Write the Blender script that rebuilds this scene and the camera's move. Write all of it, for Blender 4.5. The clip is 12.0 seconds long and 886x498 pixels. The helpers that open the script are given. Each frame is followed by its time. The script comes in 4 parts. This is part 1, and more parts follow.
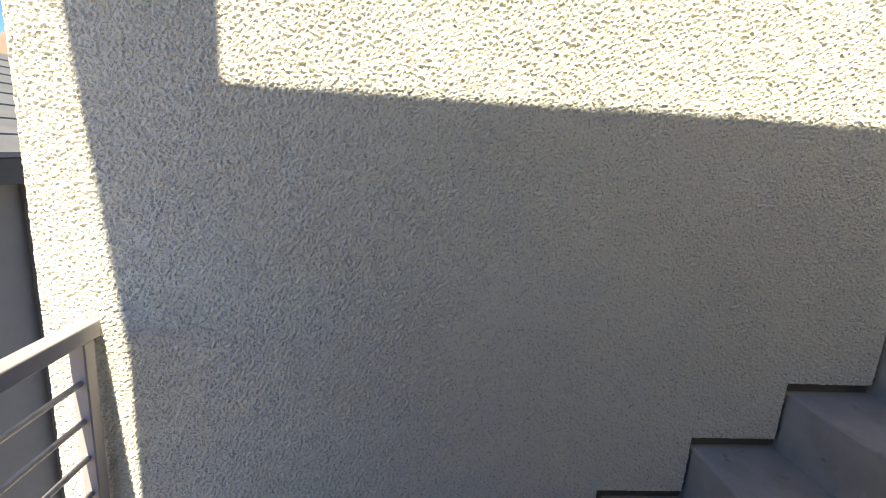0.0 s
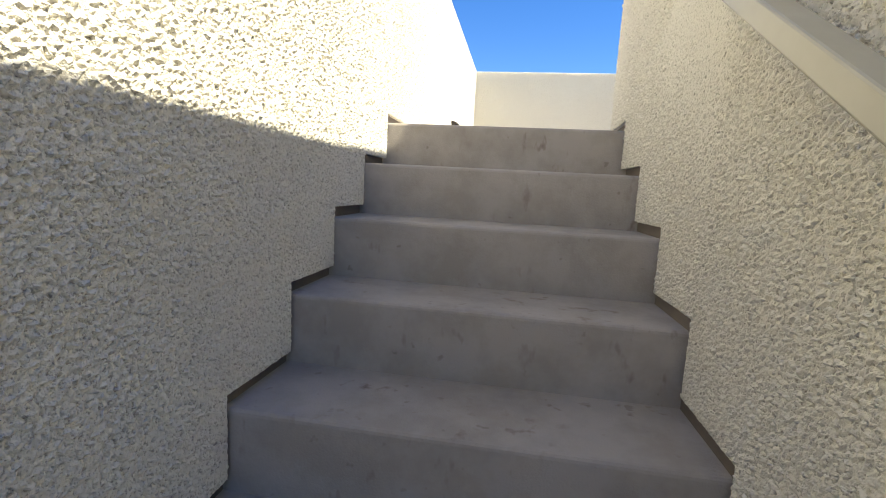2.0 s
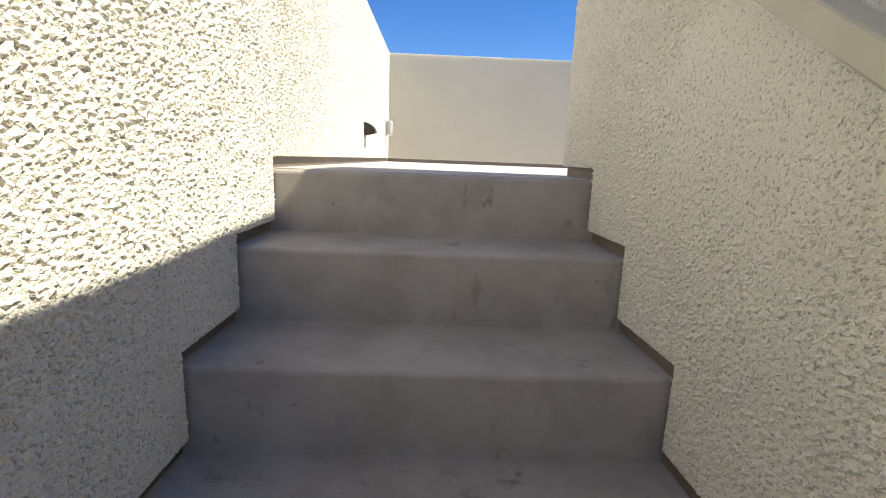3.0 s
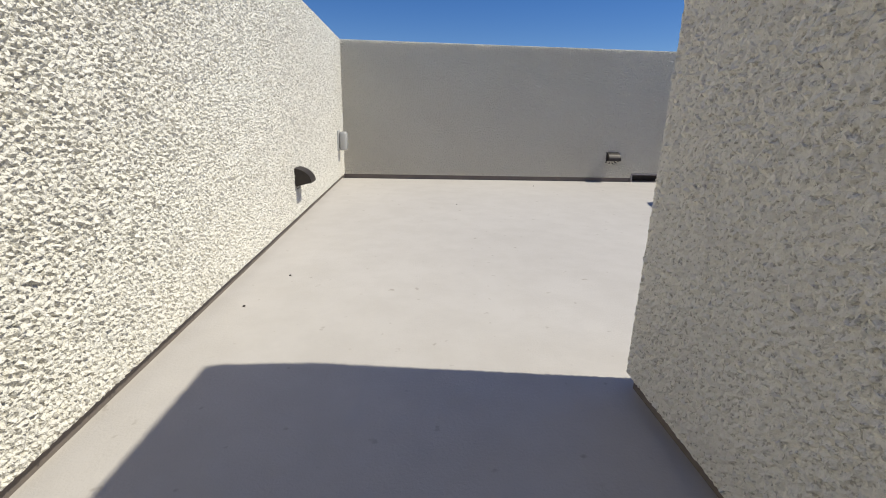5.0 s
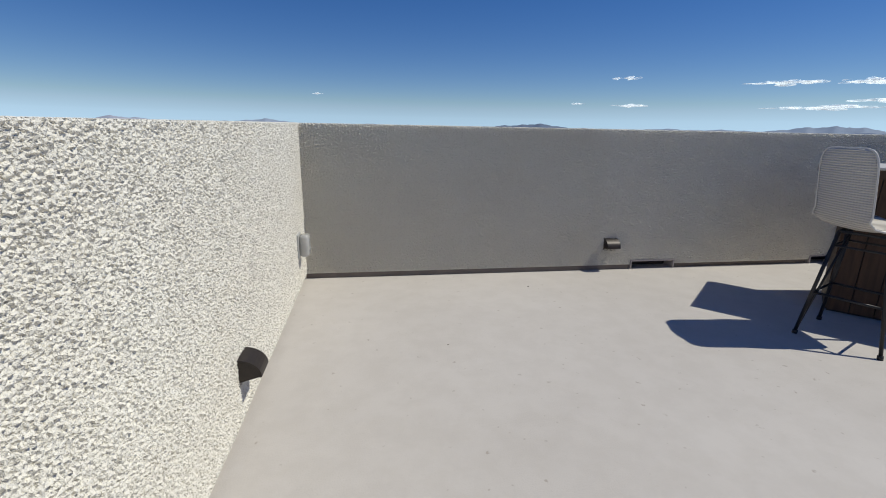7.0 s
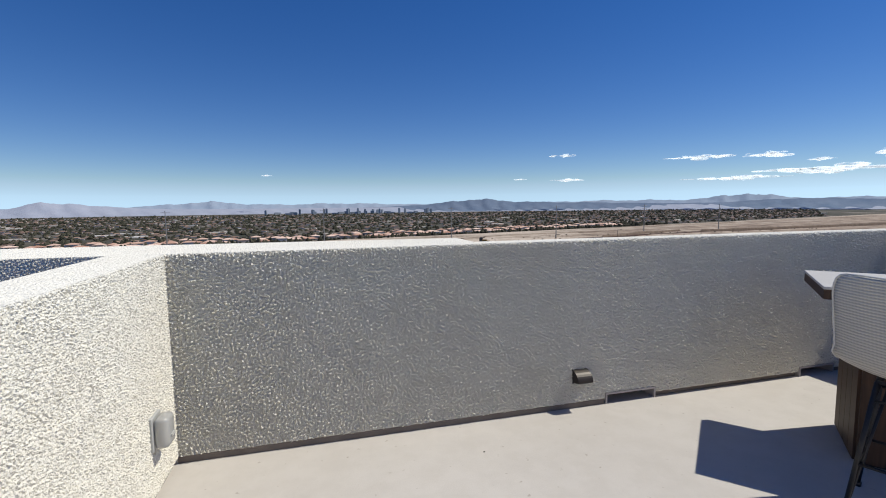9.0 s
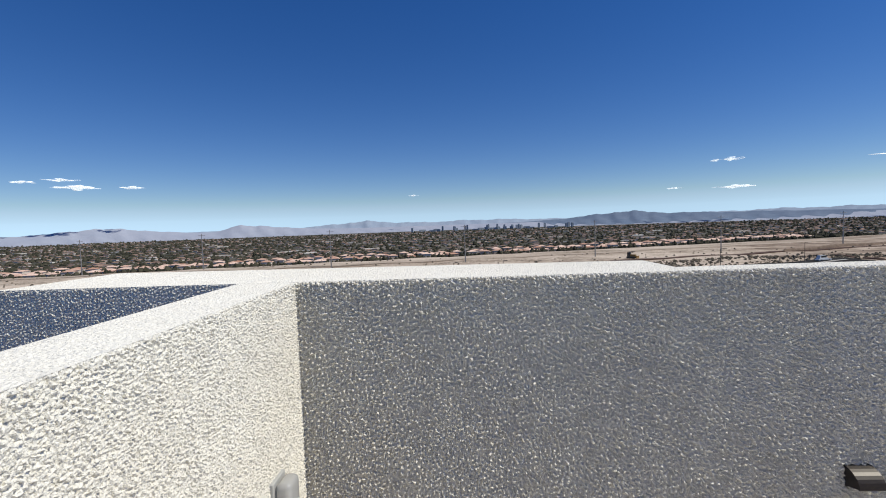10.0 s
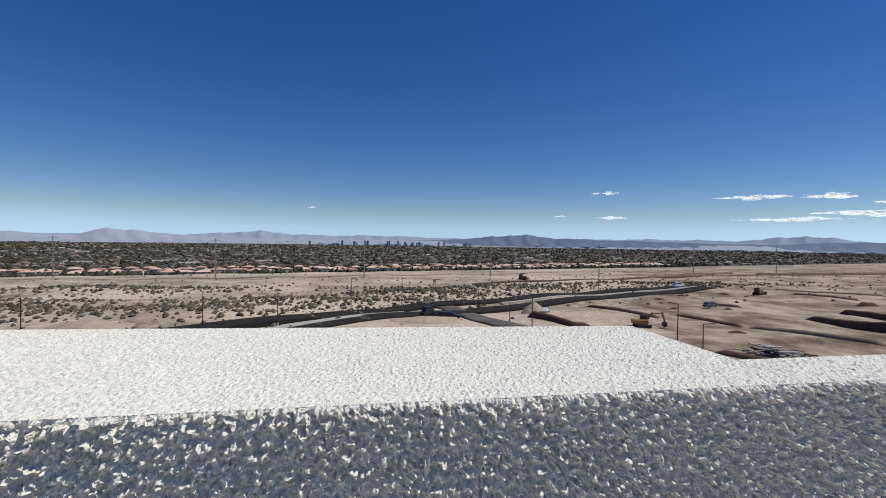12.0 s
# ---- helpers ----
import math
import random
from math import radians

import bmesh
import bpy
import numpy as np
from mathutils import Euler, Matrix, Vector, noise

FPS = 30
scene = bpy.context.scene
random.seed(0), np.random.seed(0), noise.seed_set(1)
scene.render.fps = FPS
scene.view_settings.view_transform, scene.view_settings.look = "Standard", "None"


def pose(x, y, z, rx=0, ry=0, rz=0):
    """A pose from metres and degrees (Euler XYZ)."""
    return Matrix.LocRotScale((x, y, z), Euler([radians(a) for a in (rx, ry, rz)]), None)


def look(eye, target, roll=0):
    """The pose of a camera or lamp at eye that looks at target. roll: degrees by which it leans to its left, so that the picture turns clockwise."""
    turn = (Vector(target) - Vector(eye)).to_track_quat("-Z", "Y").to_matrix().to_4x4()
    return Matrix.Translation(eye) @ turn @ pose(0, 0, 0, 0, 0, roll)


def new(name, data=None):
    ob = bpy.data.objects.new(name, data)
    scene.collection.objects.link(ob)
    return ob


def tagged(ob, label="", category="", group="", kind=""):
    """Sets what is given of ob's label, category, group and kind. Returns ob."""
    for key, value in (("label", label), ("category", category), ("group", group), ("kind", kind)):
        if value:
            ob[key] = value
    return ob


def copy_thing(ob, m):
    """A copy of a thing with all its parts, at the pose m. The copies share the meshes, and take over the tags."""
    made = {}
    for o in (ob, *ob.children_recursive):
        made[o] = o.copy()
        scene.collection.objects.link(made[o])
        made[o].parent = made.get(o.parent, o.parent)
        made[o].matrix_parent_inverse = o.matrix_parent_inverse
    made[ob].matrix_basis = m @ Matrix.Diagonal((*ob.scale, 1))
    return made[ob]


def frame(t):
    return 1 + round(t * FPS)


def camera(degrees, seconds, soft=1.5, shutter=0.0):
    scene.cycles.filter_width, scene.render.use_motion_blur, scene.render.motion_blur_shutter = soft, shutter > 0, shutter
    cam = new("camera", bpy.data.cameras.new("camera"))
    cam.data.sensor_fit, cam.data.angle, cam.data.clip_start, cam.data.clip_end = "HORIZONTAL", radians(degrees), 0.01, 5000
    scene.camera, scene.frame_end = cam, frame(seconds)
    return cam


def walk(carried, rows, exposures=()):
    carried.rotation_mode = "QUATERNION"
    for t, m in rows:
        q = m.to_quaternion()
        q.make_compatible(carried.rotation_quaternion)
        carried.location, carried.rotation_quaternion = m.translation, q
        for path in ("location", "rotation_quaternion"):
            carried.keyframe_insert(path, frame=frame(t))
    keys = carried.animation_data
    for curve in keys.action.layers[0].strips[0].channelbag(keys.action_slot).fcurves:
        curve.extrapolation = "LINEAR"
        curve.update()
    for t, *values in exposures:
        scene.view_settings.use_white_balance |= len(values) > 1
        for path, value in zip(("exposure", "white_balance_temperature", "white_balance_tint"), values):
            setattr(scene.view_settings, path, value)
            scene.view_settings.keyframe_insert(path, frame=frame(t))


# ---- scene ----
cam = camera(88.9, 12.0, 1.0)
PATH = [
    (0, (1.186, -2.544, -0.293), (-0.765, -2.391, -0.706), 3.6),
    (0.5, (0.889, -2.484, -0.257), (-0.934, -1.745, -0.615), 3.4),
    (1, (0.784, -2.324, -0.268), (-0.564, -0.877, -0.566), 3.7),
    (1.5, (0.669, -2.2, -0.281), (-0.047, -0.352, -0.546), 3.3),
    (2, (0.569, -1.916, -0.267), (0.263, 0.042, -0.534), 3.2),
    (2.5, (0.481, -1.594, -0.109), (0.42, 0.378, -0.433), 2.7),
    (3, (0.482, -1.39, 0.045), (0.536, 0.571, -0.345), 2.2),
    (3.5, (0.551, -1.167, 0.137), (0.641, 0.781, -0.306), 0.9),
    (5.3, (0.527, -0.301, 0.596), (0.699, 1.606, 0.021), 1.5),
    (5.5, (0.496, -0.236, 0.637), (0.683, 1.67, 0.061), 1.4),
    (6, (0.486, -0.086, 0.744), (0.699, 1.818, 0.170), 1.2),
    (6.5, (0.496, 0.087, 0.901), (0.733, 1.992, 0.343), 0.95),
    (7, (0.471, 0.272, 1.043), (0.777, 2.182, 0.532), 1.1),
    (7.5, (0.53, 0.446, 1.15), (0.958, 2.348, 0.702), 1.6),
    (7.7, (0.556, 0.531, 1.228), (1.044, 2.426, 0.816), 1.8),
    (9.3, (0.758, 1.139, 1.288), (1.26, 3.069, 1.13), -1.1),
    (9.5, (0.753, 1.269, 1.283), (1.064, 3.239, 1.135), -1.6),
    (10, (0.711, 1.575, 1.29), (0.623, 3.571, 1.183), -2.0),
    (10.5, (0.715, 1.898, 1.293), (0.396, 3.871, 1.215), -1.3),
    (11, (0.686, 2.228, 1.283), (0.358, 4.2, 1.224), -0.5),
    (11.5, (0.741, 2.527, 1.277), (0.636, 4.524, 1.234), 0.5),
    (12, (0.888, 2.798, 1.303), (1.239, 4.766, 1.266), 0.9),
]
EXPOSURES = [(0, 2.02, 8250, -1), (2.0, 2.12, 8250, 0), (2.5, 1.84, 8150, 1), (3.0, 1.6, 7800, 2), (3.7, 1.34, 7400, 3), (5.3, 0.42, 6900, 4), (6.8, 0.24, 6800, 4), (7.5, 0.27, 6800, 4), (9.5, 0.52, 6900, 5), (10.5, 0.35, 6850, 5), (12, 0.29, 6850, 5)]
walk(cam, [(t, look(eye, target, roll)) for t, eye, target, roll in PATH], EXPOSURES)

# ---- measures of the place ----
R, TR, STEPS = 0.189, 0.273, 9           # riser, tread, count
W = 0.985                                # clear width of the stairs
H = 1.067                                # parapet height over the deck
SAG = 0.06                               # fall of the west wall's top from the far corner to the landing
YF = 3.444                               # inner face of the far parapet
DEEP, SKEW = 0.515, 0.19                 # depth of the broad west part of the far parapet, and how much more at its west end
XE = 4.97                                # inner face of the east parapet
LAND = -R * STEPS                        # landing level
YS = -3.49                               # open end of the landing
GROUND = -21.0                           # valley floor

# ---- light ----
SUN = Vector((1.0, -0.125, 1.40)).normalized()
world = bpy.data.worlds.new("sky")
scene.world = world
world.use_nodes = True
wn = world.node_tree
sky = wn.nodes.new("ShaderNodeTexSky")
sky.sky_type = "NISHITA"
sky.sun_disc = False
sky.sun_elevation = math.asin(SUN.z)
sky.sun_rotation = math.atan2(SUN.x, SUN.y)
sky.altitude = 2500.0
sky.air_density = 1.0
sky.dust_density = 0.0
sky.ozone_density = 3.0
wn.nodes["Background"].inputs["Strength"].default_value = 0.092
hue = wn.nodes.new("ShaderNodeHueSaturation")
hue.inputs["Saturation"].default_value = 1.44
hue.inputs["Hue"].default_value = 0.518
flat = wn.nodes.new("ShaderNodeGamma")
flat.inputs["Gamma"].default_value = 0.85
wn.links.new(sky.outputs["Color"], flat.inputs["Color"])
wn.links.new(flat.outputs["Color"], hue.inputs["Color"])
# thin dry air: the band over the horizon stays pale blue
split, join = wn.nodes.new("ShaderNodeSeparateColor"), wn.nodes.new("ShaderNodeCombineColor")
wn.links.new(hue.outputs["Color"], split.inputs["Color"])
for channel, op, share in (("Red", "MINIMUM", 0.70), ("Blue", "MAXIMUM", 1.36)):
    scaled, pick = wn.nodes.new("ShaderNodeMath"), wn.nodes.new("ShaderNodeMath")
    scaled.operation, pick.operation = "MULTIPLY", op
    scaled.inputs[1].default_value = share
    wn.links.new(split.outputs["Green"], scaled.inputs[0])
    wn.links.new(scaled.outputs[0], pick.inputs[0])
    wn.links.new(split.outputs[channel], pick.inputs[1])
    wn.links.new(pick.outputs[0], join.inputs[channel])
wn.links.new(split.outputs["Green"], join.inputs["Green"])
wn.links.new(join.outputs["Color"], wn.nodes["Background"].inputs["Color"])
sun_data = bpy.data.lights.new("sun", "SUN")
sun_data.energy = 2.8
sun_data.angle = radians(0.53)
sun_data.color = (1.0, 0.965, 0.91)
sun = new("sun", sun_data)
sun.matrix_world = look(SUN * 50, (0, 0, 0))


# ---- materials ----
def material(name, rough=0.8, metal=0.0, spec=0.5):
    m = bpy.data.materials.new(name)
    m.use_nodes = True
    b = m.node_tree.nodes["Principled BSDF"]
    b.inputs["Roughness"].default_value = rough
    b.inputs["Metallic"].default_value = metal
    b.inputs["Specular IOR Level"].default_value = spec
    return m, m.node_tree, b


def node(nt, kind, **kw):
    n = nt.nodes.new(kind)
    for k, v in kw.items():
        n.inputs[k].default_value = v
    return n


def coords(nt, scale=(1, 1, 1)):
    tc = nt.nodes.new("ShaderNodeTexCoord")
    mp = nt.nodes.new("ShaderNodeMapping")
    mp.inputs["Scale"].default_value = scale
    nt.links.new(tc.outputs["Object"], mp.inputs["Vector"])
    return mp.outputs["Vector"]


def noise_tex(nt, vec, scale, detail=3.0, rough=0.55):
    n = nt.nodes.new("ShaderNodeTexNoise")
    n.inputs["Scale"].default_value = scale
    n.inputs["Detail"].default_value = detail
    n.inputs["Roughness"].default_value = rough
    nt.links.new(vec, n.inputs["Vector"])
    return n.outputs["Fac"]


def ramp(nt, fac, stops):
    r = nt.nodes.new("ShaderNodeValToRGB")
    els = r.color_ramp.elements
    while len(els) < len(stops):
        els.new(0.5)
    for e, (p, c) in zip(els, stops):
        e.position, e.color = p, (*c, 1)
    nt.links.new(fac, r.inputs["Fac"])
    return r.outputs["Color"]


def mix(nt, fac, a, b, mode="MIX"):
    n = nt.nodes.new("ShaderNodeMix")
    n.data_type, n.blend_type = "RGBA", mode
    for sock, v in ((n.inputs[0], fac), (n.inputs[6], a), (n.inputs[7], b)):
        if isinstance(v, bpy.types.NodeSocket):
            nt.links.new(v, sock)
        elif isinstance(v, (int, float)):
            sock.default_value = v
        else:
            sock.default_value = (*v, 1)
    return n.outputs[2]


def bump(nt, height, bsdf, strength, distance, below=None):
    b = nt.nodes.new("ShaderNodeBump")
    b.inputs["Strength"].default_value = strength
    b.inputs["Distance"].default_value = distance
    nt.links.new(height, b.inputs["Height"])
    if below is not None:
        nt.links.new(below, b.inputs["Normal"])
    nt.links.new(b.outputs["Normal"], bsdf.inputs["Normal"])
    return b.outputs["Normal"]


def math_node(nt, op, a, b):
    n = nt.nodes.new("ShaderNodeMath")
    n.operation = op
    for sock, v in zip(n.inputs, (a, b)):
        if isinstance(v, bpy.types.NodeSocket):
            nt.links.new(v, sock)
        else:
            sock.default_value = v
    return n.outputs[0]


def stucco_material(name, mottled, rough_coat):
    m, nt, b = material(name, 0.92, 0.0, 0.2)
    v = coords(nt)
    grain = noise_tex(nt, v, 165.0, 2.0, 0.55)
    grit = noise_tex(nt, v, 420.0, 2.0, 0.6)
    big = noise_tex(nt, v, 1.3, 4.0)
    base = ramp(nt, big, [(0.3, (0.83, 0.79, 0.705)), (0.7, (0.88, 0.85, 0.77))])
    # shade of the dash coat's hollows, painted into the colour
    pit_shade = ramp(nt, grain, [(0.34, (0.30, 0.27, 0.21)), (0.41, (1, 1, 1))])
    nt.links.new(mix(nt, mottled, base, mix(nt, 1.0, base, pit_shade, "MULTIPLY")), b.inputs["Base Color"])
    n1 = bump(nt, ramp(nt, grain, [(0.34, (0, 0, 0)), (0.6, (1, 1, 1))]), b, 1.0, rough_coat)
    bump(nt, grit, b, 0.6, 0.002, n1)
    return m


def coating_material(name, c0, c1, rough, relief, dirty=0.25, scuffs=0.0):
    m, nt, b = material(name, rough, 0.0, 0.4)
    v = coords(nt)
    big = noise_tex(nt, v, 1.1, 4.0)
    mid = noise_tex(nt, v, 7.0, 4.0, 0.65)
    base = ramp(nt, big, [(0.3, c0), (0.72, c1)])
    dirt = ramp(nt, mid, [(0.38, (0.80, 0.785, 0.76)), (0.60, (1, 1, 1))])
    spots = ramp(nt, noise_tex(nt, v, 26.0, 2.0), [(0.24, (0.62, 0.58, 0.54)), (0.31, (1, 1, 1))])
    col = mix(nt, dirty, base, mix(nt, 1.0, base, dirt, "MULTIPLY"))
    col = mix(nt, 0.7, col, mix(nt, 1.0, col, spots, "MULTIPLY"))
    if scuffs:
        # shoe scuffs: brown smudges, patchy, drawn out upwards
        rub = ramp(nt, noise_tex(nt, coords(nt, (1.0, 1.0, 0.45)), 17.0, 3.0, 0.6), [(0.60, (0, 0, 0)), (0.72, (1, 1, 1))])
        where = ramp(nt, noise_tex(nt, v, 2.3, 2.0), [(0.46, (0, 0, 0)), (0.60, (1, 1, 1))])
        smudge = math_node(nt, "MULTIPLY", math_node(nt, "MULTIPLY", rub, where), scuffs)
        col = mix(nt, smudge, col, (0.17, 0.115, 0.085))
    nt.links.new(col, b.inputs["Base Color"])
    n1 = bump(nt, noise_tex(nt, v, 14.0, 3.0), b, 0.4, 0.0015)
    bump(nt, noise_tex(nt, v, 160.0, 3.0, 0.7), b, relief, 0.0015, n1)
    return m


def plain_material(name, colour, rough=0.6, metal=0.0, vary=0.12, scale=8.0, relief=0.0, spec=0.5):
    m, nt, b = material(name, rough, metal, spec)
    v = coords(nt)
    f = noise_tex(nt, v, scale, 4.0)
    lo = tuple(c * (1 - vary) for c in colour)
    hi = tuple(min(1, c * (1 + vary)) for c in colour)
    nt.links.new(ramp(nt, f, [(0.3, lo), (0.7, hi)]), b.inputs["Base Color"])
    if relief:
        bump(nt, noise_tex(nt, v, scale * 12, 3.0), b, 0.5, relief)
    return m


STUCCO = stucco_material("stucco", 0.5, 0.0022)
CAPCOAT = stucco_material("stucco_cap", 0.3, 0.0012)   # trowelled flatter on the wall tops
DECK = coating_material("deck_coating", (0.52, 0.485, 0.45), (0.565, 0.53, 0.495), 0.75, 0.6)
STAIR = coating_material("stair_coating", (0.40, 0.365, 0.335), (0.455, 0.418, 0.387), 0.62, 0.9, 0.8, 0.75)
FLASH = plain_material("base_flashing", (0.17, 0.142, 0.125), 0.7)
RAIL = plain_material("beige_rail_paint", (0.46, 0.435, 0.36), 0.22, 0.0, 0.06)
GUARD = plain_material("grey_guard_paint", (0.40, 0.36, 0.36), 0.35, 0.0, 0.1)
BRONZE = plain_material("dark_bronze", (0.04, 0.032, 0.028), 0.45, 0.3, 0.2, 30)
BLACK = plain_material("black_powder_coat", (0.012, 0.012, 0.014), 0.45, 0.0, 0.2)
BRICKRED = plain_material("red_hill", (0.40, 0.20, 0.14), 0.95, 0, 0.25, 0.01)


# ---- building helpers ----
def box(bm, x0, y0, z0, x1, y1, z1):
    r = bmesh.ops.create_cube(bm, size=1.0)["verts"]
    for v in r:
        v.co = Vector((x0 + (v.co.x + 0.5) * (x1 - x0), y0 + (v.co.y + 0.5) * (y1 - y0), z0 + (v.co.z + 0.5) * (z1 - z0)))
    return r


def bevel(bm, width, segments=2, test=None):
    es = [e for e in bm.edges if e.is_manifold and e.calc_face_angle(0) > 0.5 and (test is None or test(e))]
    bmesh.ops.bevel(bm, geom=es, offset=width, segments=segments, affect="EDGES", profile=0.5, clamp_overlap=True)


def slab(bm, outline, axis, lo, hi):
    """A plate with the given outline, pulled from lo to hi along the x or the y axis."""
    def place(p, d):
        return (d, p[0], p[1]) if axis == "x" else (p[0], d, p[1])
    a = [bm.verts.new(place(p, lo)) for p in outline]
    b = [bm.verts.new(place(p, hi)) for p in outline]
    bm.faces.new(a)
    bm.faces.new(b[::-1])
    for i in range(len(a)):
        j = (i + 1) % len(a)
        bm.faces.new((a[j], a[i], b[i], b[j]))
    bmesh.ops.recalc_face_normals(bm, faces=bm.faces)


def rod(bm, p, q, r, sides=8, r2=None):
    p, q = Vector(p), Vector(q)
    turn = (q - p).to_track_quat("Z", "Y").to_matrix().to_4x4()
    bmesh.ops.create_cone(bm, cap_ends=True, segments=sides, radius1=r, radius2=r if r2 is None else r2, depth=(q - p).length,
                          matrix=Matrix.Translation((p + q) / 2) @ turn)


def tube(bm, pts, r, sides=8):
    """A closed round bar through the points."""
    pts = [Vector(p) for p in pts]
    n = len(pts)
    rings = []
    for i in range(n):
        along = (pts[(i + 1) % n] - pts[i - 1]).normalized()
        side = along.cross(Vector((0.3, 0.1, 1.0)) if abs(along.z) < 0.9 else Vector((1, 0.2, 0))).normalized()
        up = side.cross(along)
        rings.append((pts[i], side, up))
    # keep neighbouring rings from twisting
    made = []
    last = None
    for p, side, up in rings:
        if last is not None:
            along = side.cross(up)
            side = (last - along * last.dot(along)).normalized()
            up = along.cross(side)
        last = side
        made.append([bm.verts.new(p + r * (math.cos(6.28319 * k / sides) * side + math.sin(6.28319 * k / sides) * up)) for k in range(sides)])
    for i in range(n - 1):
        a, b = made[i], made[i + 1]
        for k in range(sides):
            bm.faces.new((a[k], a[(k + 1) % sides], b[(k + 1) % sides], b[k]))
    bmesh.ops.recalc_face_normals(bm, faces=bm.faces)


def obj(name, bm, mat, smooth=False):
    me = bpy.data.meshes.new(name)
    bm.to_mesh(me)
    bm.free()
    me.materials.append(mat)
    if smooth:
        me.shade_smooth()
    return new(name, me)


def part(name, bm, mat, parent, label="", smooth=False):
    o = obj(name, bm, mat, smooth)
    o.parent = parent
    return tagged(o, label)


def thing(name, m, label, category, group="", kind=""):
    e = new(name)
    e.matrix_world = m
    return tagged(e, label, category, group, kind)


def structure(name, label, category, mat, fill, rounded=0.0, smooth=False):
    bm = bmesh.new()
    fill(bm)
    if rounded:
        bevel(bm, rounded)
    return tagged(obj(name, bm, mat, smooth), label, category, "", "structure")


# ---- stairs, deck and walls ----
def stepped(y_low, y_high, top, low_start):
    """Outline of a wall's stucco: level top, stepped lower edge that follows the stairs."""
    pts = [(y_high, top), (y_low, top), (y_low, LAND + 0.035)]
    for i in range(STEPS - 1, -1, -1):
        y, z = -TR * i - 0.012, -R * i + 0.035
        if y <= y_low:
            continue
        pts += [(y, pts[-1][1]), (y, z)]
    pts.append((y_high, 0.035))
    return pts


def sag(y):
    return -SAG * (YF - y) / (YF - YS)


def wall_left(bm):
    slab(bm, stepped(YS, YF, H, LAND), "x", -0.12, 0.0)
    slab(bm, [(YF, H), (YS, H), (YS, -6.5), (YF, -6.5)], "x", -0.246, -0.12)
    bmesh.ops.remove_doubles(bm, verts=bm.verts, dist=1e-5)
    for v in bm.verts:
        if v.co.z > H - 0.01:
            v.co.z += sag(v.co.y)


wall_w = structure("wall_west", "white dashed stucco wall along stairs and deck", "wall", STUCCO, wall_left)
core = structure("wall_core_west", "grey-brown base flashing below the stucco edge", "wall base", FLASH,
                 lambda bm: slab(bm, [(YF, 0.2), (-0.1, 0.2), (YS + 0.02, -1.0), (YS + 0.02, -6.5), (YF, -6.5)], "x", -0.118, -0.016))


def wall_right(bm):
    t = W + 0.11
    slab(bm, stepped(-2.2, 0.36, 1.22, LAND), "x", W, t)
    slab(bm, [(0.36, 1.22), (-2.2, 1.22), (-2.2, -6.5), (-0.02, -6.5), (-0.02, 0.02), (0.36, 0.02)], "x", t, W + 0.22)
    slab(bm, [(-2.2, 1.22), (-3.161, 1.22), (-3.161, 0.52), (-2.2, 0.52)], "x", W, W + 0.22)
    slab(bm, [(-3.161, 1.9), (-3.404, 1.9), (-3.404, -6.5), (-3.161, -6.5)], "x", W, W + 0.22)


wall_se = structure("wall_stair_east", "cream dashed stucco wall beside the stairs, with a doorway", "wall", STUCCO, wall_right)
core_se = structure("wall_core_east", "grey-brown base flashing below the stucco edge", "wall base", FLASH,
          lambda bm: slab(bm, [(0.355, 0.1), (-0.1, 0.1), (-2.19, -1.2), (-2.19, -6.5), (0.0, -6.5), (0.355, -0.1)], "x", W + 0.014, W + 0.108))


def far_wall(bm):
    ends = ((-1.33, YF), (1.64, YF), (1.64, YF + DEEP), (-1.33, YF + DEEP + SKEW))
    rows = [[bm.verts.new((x, y, z)) for x, y in ends] for z in (-6.5, H)]
    for i in range(4):
        bm.faces.new((rows[0][i], rows[0][(i + 1) % 4], rows[1][(i + 1) % 4], rows[1][i]))
    bm.faces.new(rows[0][::-1])
    bm.faces.new(rows[1])
    box(bm, 1.64, YF, 0.065, XE + 0.2, YF + 0.15, H)
    for x0, x1 in ((1.64, 2.485), (2.865, 4.13), (4.47, XE + 0.2)):
        box(bm, x0, YF, 0.034, x1, YF + 0.15, 0.065)


wall_n = structure("wall_north", "white dashed stucco parapet round the roof deck", "parapet", STUCCO, far_wall)


def far_core(bm):
    for x0, x1 in ((1.64, 2.475), (2.875, 4.12), (4.48, XE + 0.18)):
        box(bm, x0, YF + 0.014, -0.2, x1, YF + 0.14, 0.035)
    box(bm, 1.64, YF + 0.03, -6.5, XE + 0.18, YF + 0.14, -0.2)


structure("wall_core_north", "dark brown base flashing below the parapet's stucco", "wall base", FLASH, far_core)
structure("base_strip_north", "dark brown base strip along the parapet foot", "wall base", FLASH,
          lambda bm: box(bm, 0.0, YF - 0.004, 0.0, 2.475, YF + 0.01, 0.034))
structure("wall_east", "white dashed stucco parapet beside the deck", "parapet", STUCCO,
          lambda bm: box(bm, XE, -3.36, -6.5, XE + 0.2, YF, H))
structure("wall_south", "white dashed stucco rear wall of the house", "wall", STUCCO,
          lambda bm: box(bm, W + 0.22, -3.36, -6.5, XE, -3.16, H))


def deck_slab(bm):
    box(bm, -0.05, 0.045, -0.2, XE, YF + 0.14, 0.0)


